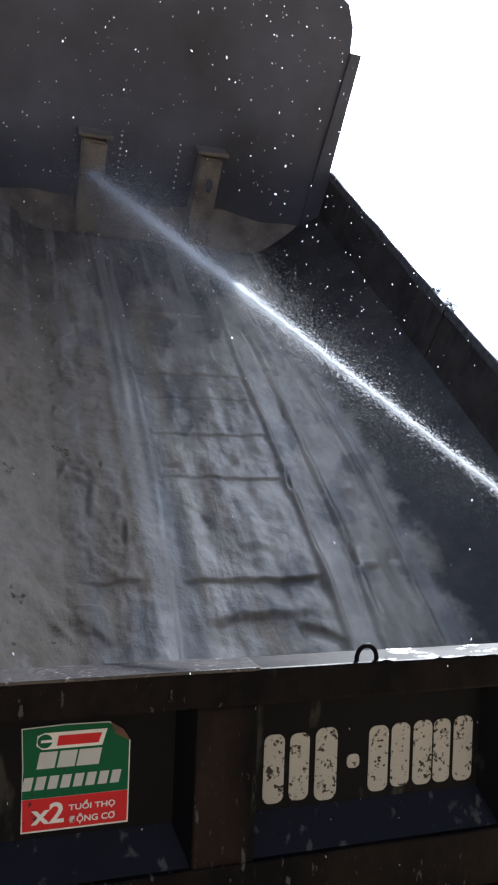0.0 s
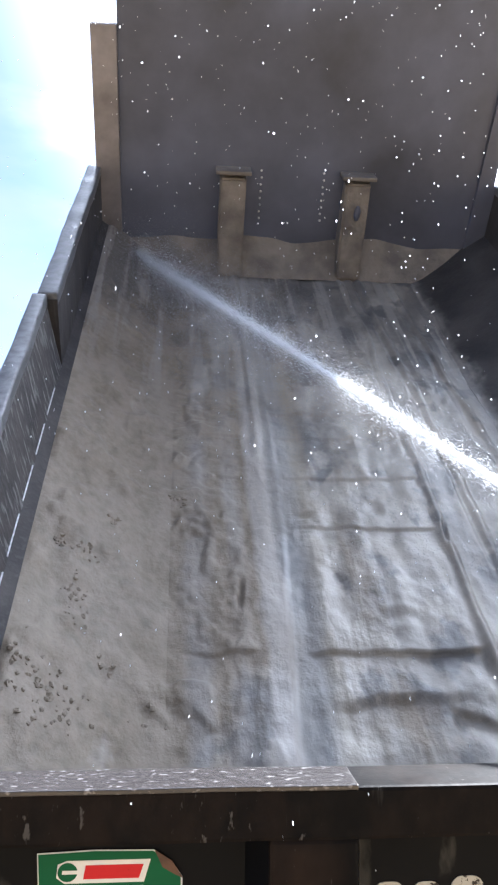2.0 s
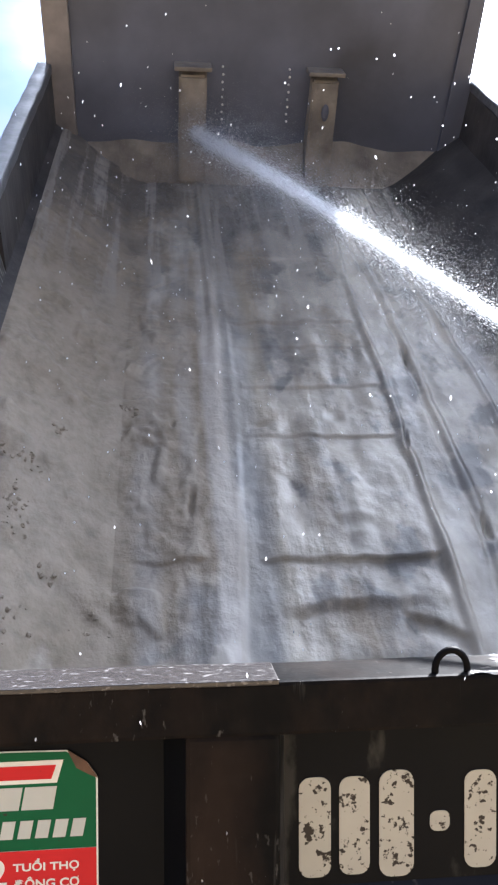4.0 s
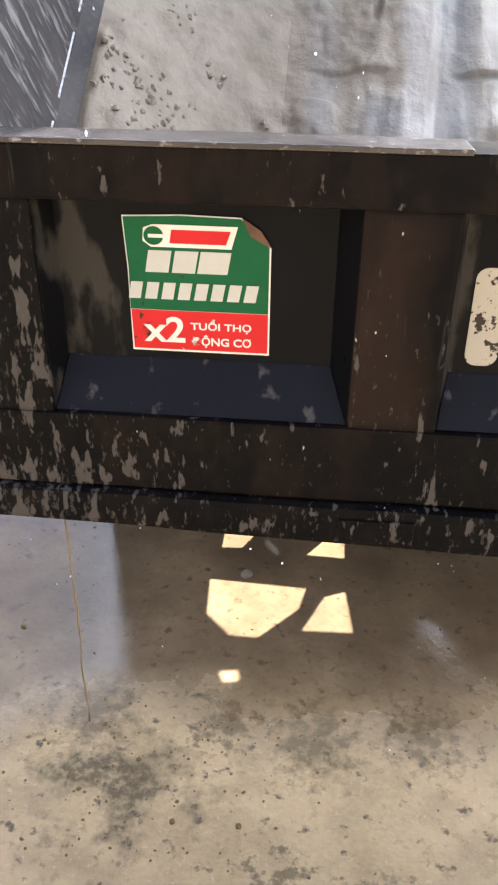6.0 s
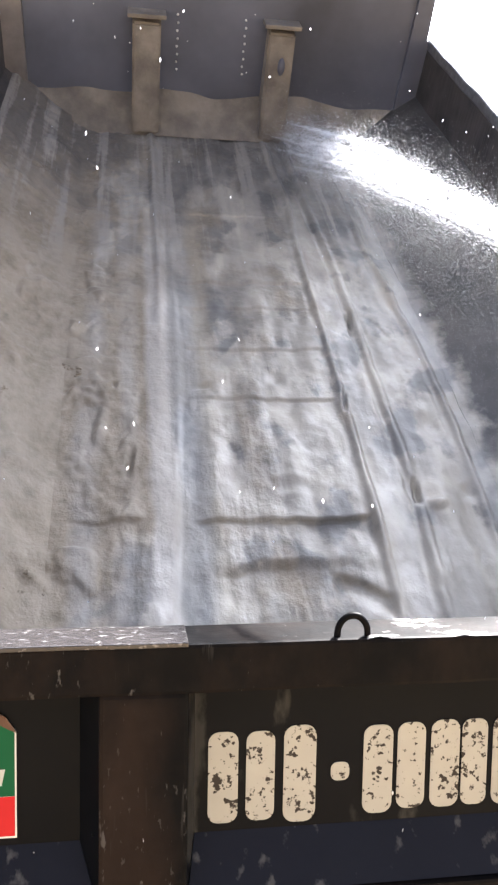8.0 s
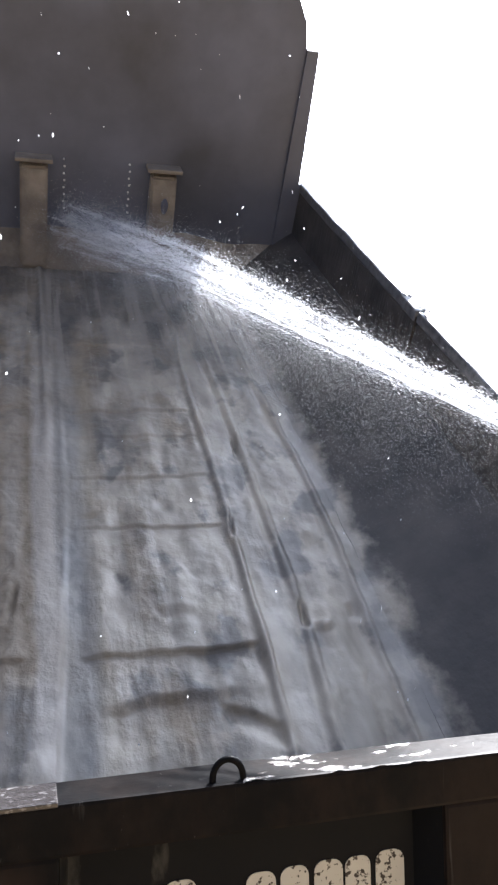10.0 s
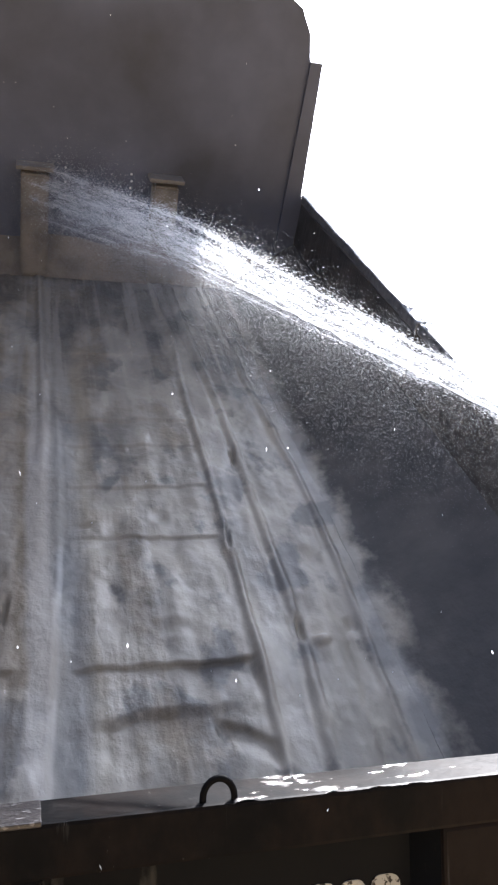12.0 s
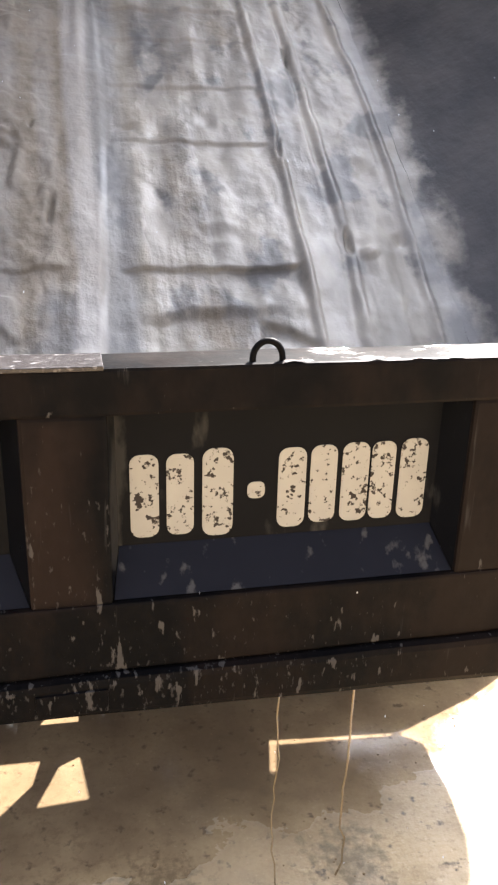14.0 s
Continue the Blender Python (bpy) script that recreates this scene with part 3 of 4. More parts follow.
CLODS = ((-1.08, 0.53, 0.04, 44), (-1.0, 0.52, 0.03, 10), (-1.11, 1.147, 0.016, 9), (-1.025, 1.142, 0.02, 14), (-0.736, 1.615, 0.02, 12),
         (-1.046, 0.97, 0.025, 20), (-0.956, 1.35, 0.014, 8), (-1.045, 0.845, 0.02, 8), (-0.944, 0.732, 0.02, 6), (-0.81, 0.60, 0.02, 6), (-1.13, 0.62, 0.03, 16))
make_floor()


def make_walls():
    for side in (-1, 1):
        x0, x1 = HALF, HALF + (0.045 if side < 0 else 0.014)
        bm = bmesh.new()
        out = [(x0, CHAM - 0.05), (x0, HIGH - 0.03), (x0 + 0.05, HIGH - 0.03), (x0 + 0.05, CHAM - 0.09), (FLAT, -0.12), (FLAT, -0.09)]
        slab(bm, [(side * a, b) for a, b in out], JOINT, LENGTH + 0.05)
        w = bed_part("side_wall", bm, WALL, "dark wet steel side wall with pale streaks")
        bm = bmesh.new()
        out = [(x0, CHAM - 0.05), (x0, CHAM), (x0 + 0.006, CHAM + 0.03), (x1, HIGH - 0.03), (x1 + 0.05, HIGH - 0.03), (x1 + 0.05, CHAM - 0.09), (FLAT, -0.12), (FLAT, -0.09)]
        slab(bm, [(side * a, b) for a, b in out], 0.03, JOINT - 0.006)
        part("rear_plate", bm, STREAKED if side < 0 else WALL, w, "rear wall plate with pale drip streaks" if side < 0 else "")
        for a, b, lo, hi in ((x0 - 0.004, x0 + 0.078, JOINT + 0.004, LENGTH - 0.02), (x1 - 0.008, x1 + 0.052, 0.0, JOINT)):
            bm = bmesh.new()
            u, v = sorted((side * a, side * b))
            box(bm, (u, lo, HIGH - 0.055), (v, hi, HIGH), 0.008)
            bmesh.ops.subdivide_edges(bm, edges=[e for e in bm.edges if e.calc_length() > 1], cuts=60)
            for q in bm.verts:
                q.co.z += 0.006 * noise.noise(q.co * 5)
                q.co.x += 0.005 * noise.noise(q.co * 4 + Vector((3, 0, 0)))
            part("top_rail", bm, RAIL, w, "worn grey top rail", True)
        if side < 0:
            for i in range(7):
                bm = bmesh.new()
                y0 = 0.15 + 0.27 * i
                tube(bm, [(side * (x0 + 0.001), y0 + 0.05 * k, CHAM + 0.012 + 0.005 * noise.noise(Vector((i, k, 0)))) for k in range(5)], 0.0026, 6)
                part("weld_seam", bm, SEAM, w, "bright weld seam")
        # lumps of mud at the joint of the rail
        bm = bmesh.new()
        rng = random.Random(5 + side)
        for i in range(10):
            q = (side * (x0 + 0.01 + rng.random() * 0.055), JOINT + rng.uniform(-0.05, 0.25), HIGH + 0.004)
            bmesh.ops.create_icosphere(bm, subdivisions=1, radius=rng.uniform(0.007, 0.014), matrix=Matrix.Translation(q) @ Matrix.Diagonal((1, 1.8, 0.25, 1)))
        if side > 0:
            tagged(part("mud_crust", bm, WETMUD, w, "wet mud on the rail"), kind="stuff")
        bm = bmesh.new()
        box(bm, (min(side * 1.20, side * 1.36) + BX, 0.0, 0.60), (max(side * 1.20, side * 1.36) + BX, 0.05, 1.30), 0.008)
        for q in bm.verts:
            q.co.y += 0.09
        post = part("rear_post", bm, PAINT, truck, "black rear corner post")


SEAM = plain("bare_weld", (0.55, 0.55, 0.55), 0.4, 0.5, 0.4, 60)
make_walls()


def make_headboard():
    y = lambda n: LENGTH + n * LEAN
    bm = bmesh.new()
    a = 1.115
    out = [(-a, 0), (a, 0), (a, 1.42), (a - 0.03, 1.56), (a - 0.10, 1.68), (a - 0.2, 1.735), (0.4, 1.75), (-0.4, 1.745), (-a + 0.2, 1.74), (-a + 0.08, 1.72), (-a, 1.62)]
    slab(bm, out, 0, 0.06)
    for v in bm.verts:
        v.co.y += y(v.co.z)
    hb = bed_part("headboard", bm, DARK, "tall dark steel headboard misted with water")
    bm = bmesh.new()
    tube(bm, [(-a + 0.1, y(1.73) + 0.02, 1.74), (0, y(1.75) + 0.02, 1.765), (0.8, y(1.74) + 0.02, 1.75), (a - 0.18, y(1.72) + 0.02, 1.735)], 0.02)
    part("top_edge", bm, RAIL, hb, "pale worn top edge")
    for s in (-1, 1):
        bm = bmesh.new()
        x0, x1 = sorted((s * (a + 0.002), -1.262 if s < 0 else 1.195))
        if s < 0:
            box(bm, (x0, 0, 0.0), (x1, 0.09, 1.413), 0.008)
        else:
            slab(bm, [(x0, 0.0), (1.25, 0.0), (1.25, 0.60), (1.222, 0.63), (1.188, 1.413), (x0, 1.413)], 0, 0.09)
        for v in bm.verts:
            v.co.y += y(v.co.z) - 0.02
        # the right post's shade is put into its colour: the darker headboard paint
        part("corner_post", bm, LIT_POST if s < 0 else DARK, hb, "corner post in its sky-lit grey" if s < 0 else "corner post coloured dark for its shade")
    for x0, x1 in ((-0.527, -0.337), (0.245, 0.432)):
        bm = bmesh.new()
        prism(bm, [(y(0.645), 0.645), (y(0.6) - 0.10, 0.62), (y(0) - 0.17, 0.02), (y(0) + 0.02, 0.02)], x0 + 0.015, x1 - 0.015)
        bmesh.ops.bevel(bm, geom=list(bm.edges), offset=0.012, segments=2, affect="EDGES")
        br = part("bracket", bm, MUD, hb, "mud-coated cylinder bracket")
        bm = bmesh.new()
        box(bm, (x0 - 0.012, y(0.665) - 0.12, 0.648), (x1 + 0.012, y(0.665) + 0.01, 0.672), 0.006)
        part("cap", bm, MUD, br)
        if x0 < 0:
            continue
        bm = bmesh.new()
        bmesh.ops.create_uvsphere(bm, u_segments=10, v_segments=6, radius=1.0, matrix=Matrix.Translation(((x0 + x1) / 2 + 0.01, y(0.47) - 0.125, 0.45)) @ Matrix.Diagonal((0.022, 0.014, 0.05, 1)))
        part("slot", bm, DARK, br, "dark slot")
    for x in (-0.257, 0.133):
        for i in range(8):
            bm = bmesh.new()
            bmesh.ops.create_icosphere(bm, subdivisions=1, radius=0.008, matrix=Matrix.Translation((x + 0.004 * (i % 2), y(0.65) - 0.004, 0.655 - i * 0.042)))
            part("rivet", bm, SEAM, hb)
    # sloping fillet where the floor meets the headboard, its edge ragged with mud
    bm = bmesh.new()

    def place(x, u):
        top = 0.235 + 0.035 * noise.noise(Vector((x * 3, 0, 5))) + 0.05 * hump(abs(x - 0.05), 0.4, 0.35)
        return (x, LENGTH - 0.15 * (1 - u) - 0.012 + 0.03 * u + 0.01 * noise.noise(Vector((x * 6, u * 3, 1))), top * u + (1 - u) * 0.008)
    sheet(bm, [-HALF + 2 * HALF * i / 80 for i in range(81)], [j / 8 for j in range(9)], place)
    part("front_fillet", bm, MUD, hb, "mud-covered sloping fillet plate", True)
    # the cab guard rising behind the headboard's top
    bm = bmesh.new()
    slab(bm, [(-0.40, 1.60), (0.50, 1.60), (0.53, 1.76), (0.50, 1.84), (0.42, 2.2), (-0.40, 2.2)], LENGTH + 0.05, LENGTH + 0.45)
    part("cab_guard", bm, DARK, hb, "dark steel cab guard behind the headboard")
    bm = bmesh.new()
    for k in range(2):
        tube(bm, [(0.54 + 0.06 * k + 0.02 * math.sin(i), y(1.75) + 0.03, 1.73 + 0.05 * i) for i in range(5)], 0.006, 6)
    part("cable", bm, CHASSIS, hb, "thin black cable")


# the posts' grey as the sky lights it, on the left one only
LIT_POST = plain("lit_grey_post_paint", (0.17, 0.155, 0.15), 0.6, vary=0.35, scale=6)
make_headboard()


def make_tailgate():
    x0, x1, f = -1.255, 1.32, -0.07
    bm = bmesh.new()
    box(bm, (x0, 0.012, 0.68), (x1, 0.04, 1.36))
    gate = part("tailgate", bm, PAINT, truck, "black tailgate hanging shut, rusty and splashed with mud")

    def bar(name, lo, hi, bevel=0.007, mat=PAINT, label="", wave=0.002):
        bm = bmesh.new()
        box(bm, lo, hi, bevel)
        bmesh.ops.subdivide_edges(bm, edges=[e for e in bm.edges if e.calc_length() > 0.6], cuts=50)
        for v in bm.verts:
            v.co.y += wave * noise.noise(v.co * 6)
            v.co.z += wave * noise.noise(v.co * 5 + Vector((0, 0, 9)))
        return part(name, bm, mat, gate, label)

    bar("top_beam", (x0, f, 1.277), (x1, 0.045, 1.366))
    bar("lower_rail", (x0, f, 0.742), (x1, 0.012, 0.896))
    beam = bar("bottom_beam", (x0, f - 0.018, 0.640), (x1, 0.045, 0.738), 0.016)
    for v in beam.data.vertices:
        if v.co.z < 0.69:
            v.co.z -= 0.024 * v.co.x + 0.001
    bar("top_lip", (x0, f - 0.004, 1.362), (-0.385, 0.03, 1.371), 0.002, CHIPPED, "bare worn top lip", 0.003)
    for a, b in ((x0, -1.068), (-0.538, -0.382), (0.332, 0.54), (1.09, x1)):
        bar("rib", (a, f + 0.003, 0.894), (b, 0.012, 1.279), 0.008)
    for a, b in ((-1.068, -0.538), (-0.382, 0.332), (0.54, 1.09)):
        # recessed panel with sloping sides
        bm = bmesh.new()
        zf0, zf1, zb0, zb1, i0, i1 = 0.896, 1.277, 0.985, 1.262, 0.016, 0.035
        fr = [bm.verts.new(q) for q in ((a, f + 0.012, zf0), (b, f + 0.012, zf0), (b, f + 0.012, zf1), (a, f + 0.012, zf1))]
        bk = [bm.verts.new(q) for q in ((a + i0, 0.0, zb0), (b - i1, 0.0, zb0), (b - i1, 0.0, zb1), (a + i0, 0.0, zb1))]
        bm.faces.new(bk)
        for k in (1, 2, 3):
            bm.faces.new((fr[k], fr[(k + 1) % 4], bk[(k + 1) % 4], bk[k]))
        bmesh.ops.recalc_face_normals(bm, faces=bm.faces)
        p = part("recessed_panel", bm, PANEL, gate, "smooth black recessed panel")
        bm = bmesh.new()
        prism(bm, [(0.004, zb0 + 0.002), (f + 0.012, zf0 + 0.002), (0.004, zf0 + 0.002)], a + 0.002, b - 0.002)
        for v in bm.verts:
            if v.co.z > 0.95:
                v.co.x += i0 if v.co.x < (a + b) / 2 else -i1
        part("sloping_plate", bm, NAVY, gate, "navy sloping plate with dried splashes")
    # the lifting ring on the top beam
    bm = bmesh.new()
    pts = [(-0.088 + 0.028 * math.cos(t), -0.052, 1.372 + 0.032 * math.sin(t)) for t in [math.pi * k / 12 for k in range(13)]]
    tube(bm, [(pts[0][0], -0.052, 1.335)] + pts + [(pts[-1][0], -0.052, 1.335)], 0.0062, 8)
    part("lifting_ring", bm, PAINT, gate, "black iron ring", True)
    # uneven wet crust along the top edge
    bm = bmesh.new()

    def crust(x, y):
        q = Vector((x * 9, y * 30, 0))
        h = noise.noise(q) + 0.6 * noise.noise(q * 2.7) + 0.3 * noise.noise(q * 7)
        thick = 0.007 if -0.06 < x < 0.33 else 0.0045
        return (x, y, 1.3625 + thick * max(-0.4, h + (0.25 if -0.06 < x < 0.33 else 0.05)) - 0.0003)
    sheet(bm, [x0 + (x1 - x0) * i / 700 for i in range(701)], [f + 0.002 + 0.1045 * j / 16 for j in range(17)], crust)
    tagged(part("mud_crust", bm, WETMUD, gate, "wet mud crust on the top edge", True), kind="stuff")
    # a welded patch on the bottom beam
    bar("patch_plate", (-0.54, f - 0.023, 0.665), (-0.40, f - 0.012, 0.715), 0.002)
    return gate


CHIPPED = Nodes("chipped_wet_edge", 0.25)
CHIPPED = CHIPPED.finish(CHIPPED.mix(CHIPPED.ramp(CHIPPED.noise(110, 8, (0.5, 1, 1)), (0.56, 0.0), (0.72, 1.0)), (0.03, 0.027, 0.027), (0.20, 0.19, 0.185)), None, CHIPPED.noise(50), 0.3, 0.006)
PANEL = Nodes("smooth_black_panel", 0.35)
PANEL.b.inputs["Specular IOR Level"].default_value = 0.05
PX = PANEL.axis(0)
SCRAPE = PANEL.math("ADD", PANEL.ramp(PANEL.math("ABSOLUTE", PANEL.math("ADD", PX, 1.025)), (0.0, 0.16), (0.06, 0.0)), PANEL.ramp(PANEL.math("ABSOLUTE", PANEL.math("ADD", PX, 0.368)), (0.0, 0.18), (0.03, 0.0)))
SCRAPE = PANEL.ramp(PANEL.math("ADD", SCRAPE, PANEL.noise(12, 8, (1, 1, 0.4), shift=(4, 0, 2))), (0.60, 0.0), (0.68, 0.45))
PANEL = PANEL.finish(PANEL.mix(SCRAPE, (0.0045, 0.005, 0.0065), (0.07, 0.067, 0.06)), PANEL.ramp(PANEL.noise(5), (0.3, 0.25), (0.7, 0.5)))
GATE = make_tailgate()


def at(x, z, out=0.0):
    """A pose on the tailgate's panels: x across, y up, facing backwards."""
    return pose(x, -0.0015 - out, z, 90)


def make_number():
    """The stencilled registration, as plain bars."""
    zm = 1.092
    for c, w, h in ((-0.313, 0.056, 0.175), (-0.243, 0.054, 0.172), (-0.168, 0.062, 0.188), (-0.016, 0.058, 0.174), (0.050, 0.056, 0.170),
                    (0.118, 0.058, 0.174), (0.178, 0.052, 0.172), (0.245, 0.060, 0.178), (-0.090, 0.036, 0.036)):
        r = min(0.022, w * 0.35)
        loop = []
        for cx, cy, t0 in ((w / 2 - r, h / 2 - r, 0), (-w / 2 + r, h / 2 - r, 90), (-w / 2 + r, -h / 2 + r, 180), (w / 2 - r, -h / 2 + r, 270)):
            loop += [(cx + r * math.cos(radians(t0 + k * 22.5)), cy + r * math.sin(radians(t0 + k * 22.5))) for k in range(5)]
        outline_mesh("number_bar", [loop], 0.0016, CREAM, GATE, at(c, zm + 0.004 * (c > 0) - 0.004), "chipped cream stencil paint")


make_number()


def make_sticker():
    ox, oz = -0.935, 1.0
    W, H = 0.252, 0.243
    def P(u, v, out=0.0):
        return at(ox + u, oz + v, 0.0015 + out)
    body = [(0.006, 0.0), (W, 0.0), (W, 0.195), (W - 0.018, 0.222), (W - 0.05, H), (0.1, H + 0.002), (0.0, H - 0.002), (0.005, 0.15)]
    st = outline_mesh("sticker", [body], 0.0014, WHITE, GATE, P(0, 0), "peeling green and red oil sticker")
    st2 = lambda name, loop, mat, out, label="": outline_mesh(name, [loop], 0.0008, mat, st, pose(0, 0, out), label)
    st2("green_field", [(0.006, 0.078), (W - 0.003, 0.078), (W - 0.003, 0.194), (W - 0.02, 0.221), (W - 0.052, H - 0.002), (0.1, H), (0.002, H - 0.004), (0.007, 0.15)], GREEN, 0.0012, "green printed field")
    st2("red_field", [(0.009, 0.004), (W - 0.003, 0.004), (W - 0.003, 0.077), (0.007, 0.077)], RED, 0.0012, "red printed field")
    st2("peeled_corner", [(W - 0.05, H + 0.001), (W - 0.018, 0.223), (W + 0.001, 0.194), (W - 0.012, 0.200), (W - 0.035, 0.213)], RUST, 0.0018, "rust-brown peeled corner")
    st2("logo_plate", [(0.048, 0.190), (0.185, 0.190), (0.196, 0.228), (0.052, 0.228), (0.036, 0.222), (0.034, 0.200)], WHITE, 0.0020, "white logo shape")
    st2("logo_bar", [(0.080, 0.197), (0.176, 0.197), (0.184, 0.220), (0.084, 0.220)], RED, 0.0027, "red logo bar")
    ring = [(0.053 + 0.017 * math.cos(t), 0.209 + 0.016 * math.sin(t)) for t in [k * math.pi / 10 for k in range(20)]]
    st2("logo_disc", ring, GREEN, 0.0026)
    st2("logo_stripe", [(0.044, 0.206), (0.070, 0.206), (0.070, 0.212), (0.044, 0.212)], WHITE, 0.0033)
    for a, b in ((0.040, 0.080), (0.086, 0.126), (0.130, 0.182)):
        st2("silver_bar", [(a - 0.004, 0.146), (b - 0.004, 0.146), (b + 0.003, 0.184), (a + 0.003, 0.184)], SILVER, 0.0020)
    for i in range(8):
        a = 0.000 + i * 0.0288
        st2("silver_bar", [(a + 0.004, 0.098), (a + 0.025, 0.098), (a + 0.031, 0.128), (a + 0.010, 0.128)], SILVER, 0.0020)
    words("lettering", "x2", 0.06, WHITE, st, pose(0.028, 0.018, 0.0024), 0.0004, 0.074, 0.048)
    words("lettering", "TU\u1ed4I TH\u1ecc", 0.03, WHITE, st, pose(0.112, 0.040, 0.0024), 0.0004, 0.108, 0.024)
    words("lettering", "\u0110\u1ed8NG C\u01a0", 0.03, WHITE, st, pose(0.114, 0.010, 0.0024), 0.0004, 0.106, 0.024)


make_sticker()


def make_chassis():
    bm = bmesh.new()
    for s in (-1, 1):
        box(bm, (BX + s * 0.43 - 0.04, 2.35, 0.62), (BX + s * 0.43 + 0.04, 6.2, 0.86))
    for y in (2.4, 3.6, 5.0):
        box(bm, (BX - 0.4, y, 0.66), (BX + 0.4, y + 0.1, 0.82))
    frame_ = part("chassis", bm, CHASSIS, truck, "black ladder chassis")
    for s in (-1, 1):
        bm = bmesh.new()
        tube(bm, [(BX + s * 0.62, 0.80, 1.02), (BX + s * 0.62, 1.6, 0.80), (BX + s * 0.45, 2.4, 0.74)], 0.05)
        part("hinge", bm, CHASSIS, truck)
        for y in (1.95, 3.3):
            w = make_wheel()
            w.matrix_local = pose(BX + s * 0.98, y, 0.52)
        w = make_wheel()
        w.matrix_local = pose(BX + s * 1.0, 5.6, 0.52)
    # added unseen slab: keeps bright sky out of the wet ground's reflection
    bm = bmesh.new()
    slab(bm, [(-0.85, 0.6), (0.18, 0.6), (0.18, 1.68), (0.42, 1.68), (0.42, 2.08), (-0.85, 2.08)], 2.2, 2.3)
    part("hoist_frame", bm, CHASSIS, truck, "black slab added under the bed to block sky reflections")
    # added unseen plate: its holes are ground sun patches projected along the sun
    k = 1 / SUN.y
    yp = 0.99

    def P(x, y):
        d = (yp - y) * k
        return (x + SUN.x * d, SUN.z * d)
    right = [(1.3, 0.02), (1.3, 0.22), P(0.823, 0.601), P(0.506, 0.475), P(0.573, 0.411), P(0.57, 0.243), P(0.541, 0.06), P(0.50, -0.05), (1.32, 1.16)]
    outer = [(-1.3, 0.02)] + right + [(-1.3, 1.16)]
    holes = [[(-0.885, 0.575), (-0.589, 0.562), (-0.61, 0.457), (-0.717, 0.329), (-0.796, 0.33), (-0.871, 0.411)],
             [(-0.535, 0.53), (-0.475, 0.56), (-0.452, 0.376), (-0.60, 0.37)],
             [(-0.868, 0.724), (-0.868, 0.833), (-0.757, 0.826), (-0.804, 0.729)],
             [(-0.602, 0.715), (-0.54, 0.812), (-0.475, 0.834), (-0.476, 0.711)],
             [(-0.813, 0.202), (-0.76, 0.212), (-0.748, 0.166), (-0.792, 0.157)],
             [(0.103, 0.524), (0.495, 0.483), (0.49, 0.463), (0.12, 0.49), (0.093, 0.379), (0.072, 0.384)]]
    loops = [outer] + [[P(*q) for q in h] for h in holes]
    outline_mesh("rear_guard", loops, 0.012, CHASSIS, truck, pose(0, yp, 0, 90), "black plate added unseen, holed to shape the sun patches")


def make_wheel():
    ob = new("wheel")
    ob.parent = truck
    bm = bmesh.new()
    prof = [(0.30, -0.13), (0.47, -0.14), (0.52, -0.11), (0.52, 0.11), (0.47, 0.14), (0.30, 0.13)]
    n = 28
    rings = [[bm.verts.new((x, r * math.cos(2 * math.pi * i / n), r * math.sin(2 * math.pi * i / n))) for r, x in prof] for i in range(n)]
    for i in range(n):
        a, b = rings[i], rings[(i + 1) % n]
        for j in range(len(prof)):
            bm.faces.new((a[j], a[(j + 1) % 6], b[(j + 1) % 6], b[j]))
    bmesh.ops.recalc_face_normals(bm, faces=bm.faces)
    part("tyre", bm, RUBBER, ob)
    bm = bmesh.new()
    bmesh.ops.create_cone(bm, cap_ends=True, segments=20, radius1=0.30, radius2=0.30, depth=0.16, matrix=pose(0, 0, 0, 0, 90, 0))
    part("rim", bm, CHASSIS, ob)
    return ob


make_chassis()


# ---- water ----
def drops_part(name, drops, material, parent, label=""):
    """Many drops in one mesh: each a small facet drawn out along its way and turned at random. drops: place, way, half length, radius."""
    rng = random.Random(len(drops))
    verts, faces = [], []
    for q, a, length, r in drops:
        k = len(verts)
        u = a.orthogonal().normalized()
        t = rng.uniform(0, math.pi)
        u = (u * math.cos(t) + a.cross(u) * math.sin(t)) * r
        verts += [q + a * length, q + u, q - a * length, q - u]
        faces.append((k, k + 1, k + 2, k + 3))
    me = bpy.data.meshes.new(name)
    me.from_pydata([tuple(v) for v in verts], [], faces)
    me.materials.append(material)
    ob = new(name, me)
    ob.parent = parent
    return tagged(ob, label, kind="stuff")


JET_LONG, BEND = 4.6, 3.0     # length, and how far from the nozzle the spray begins to drop


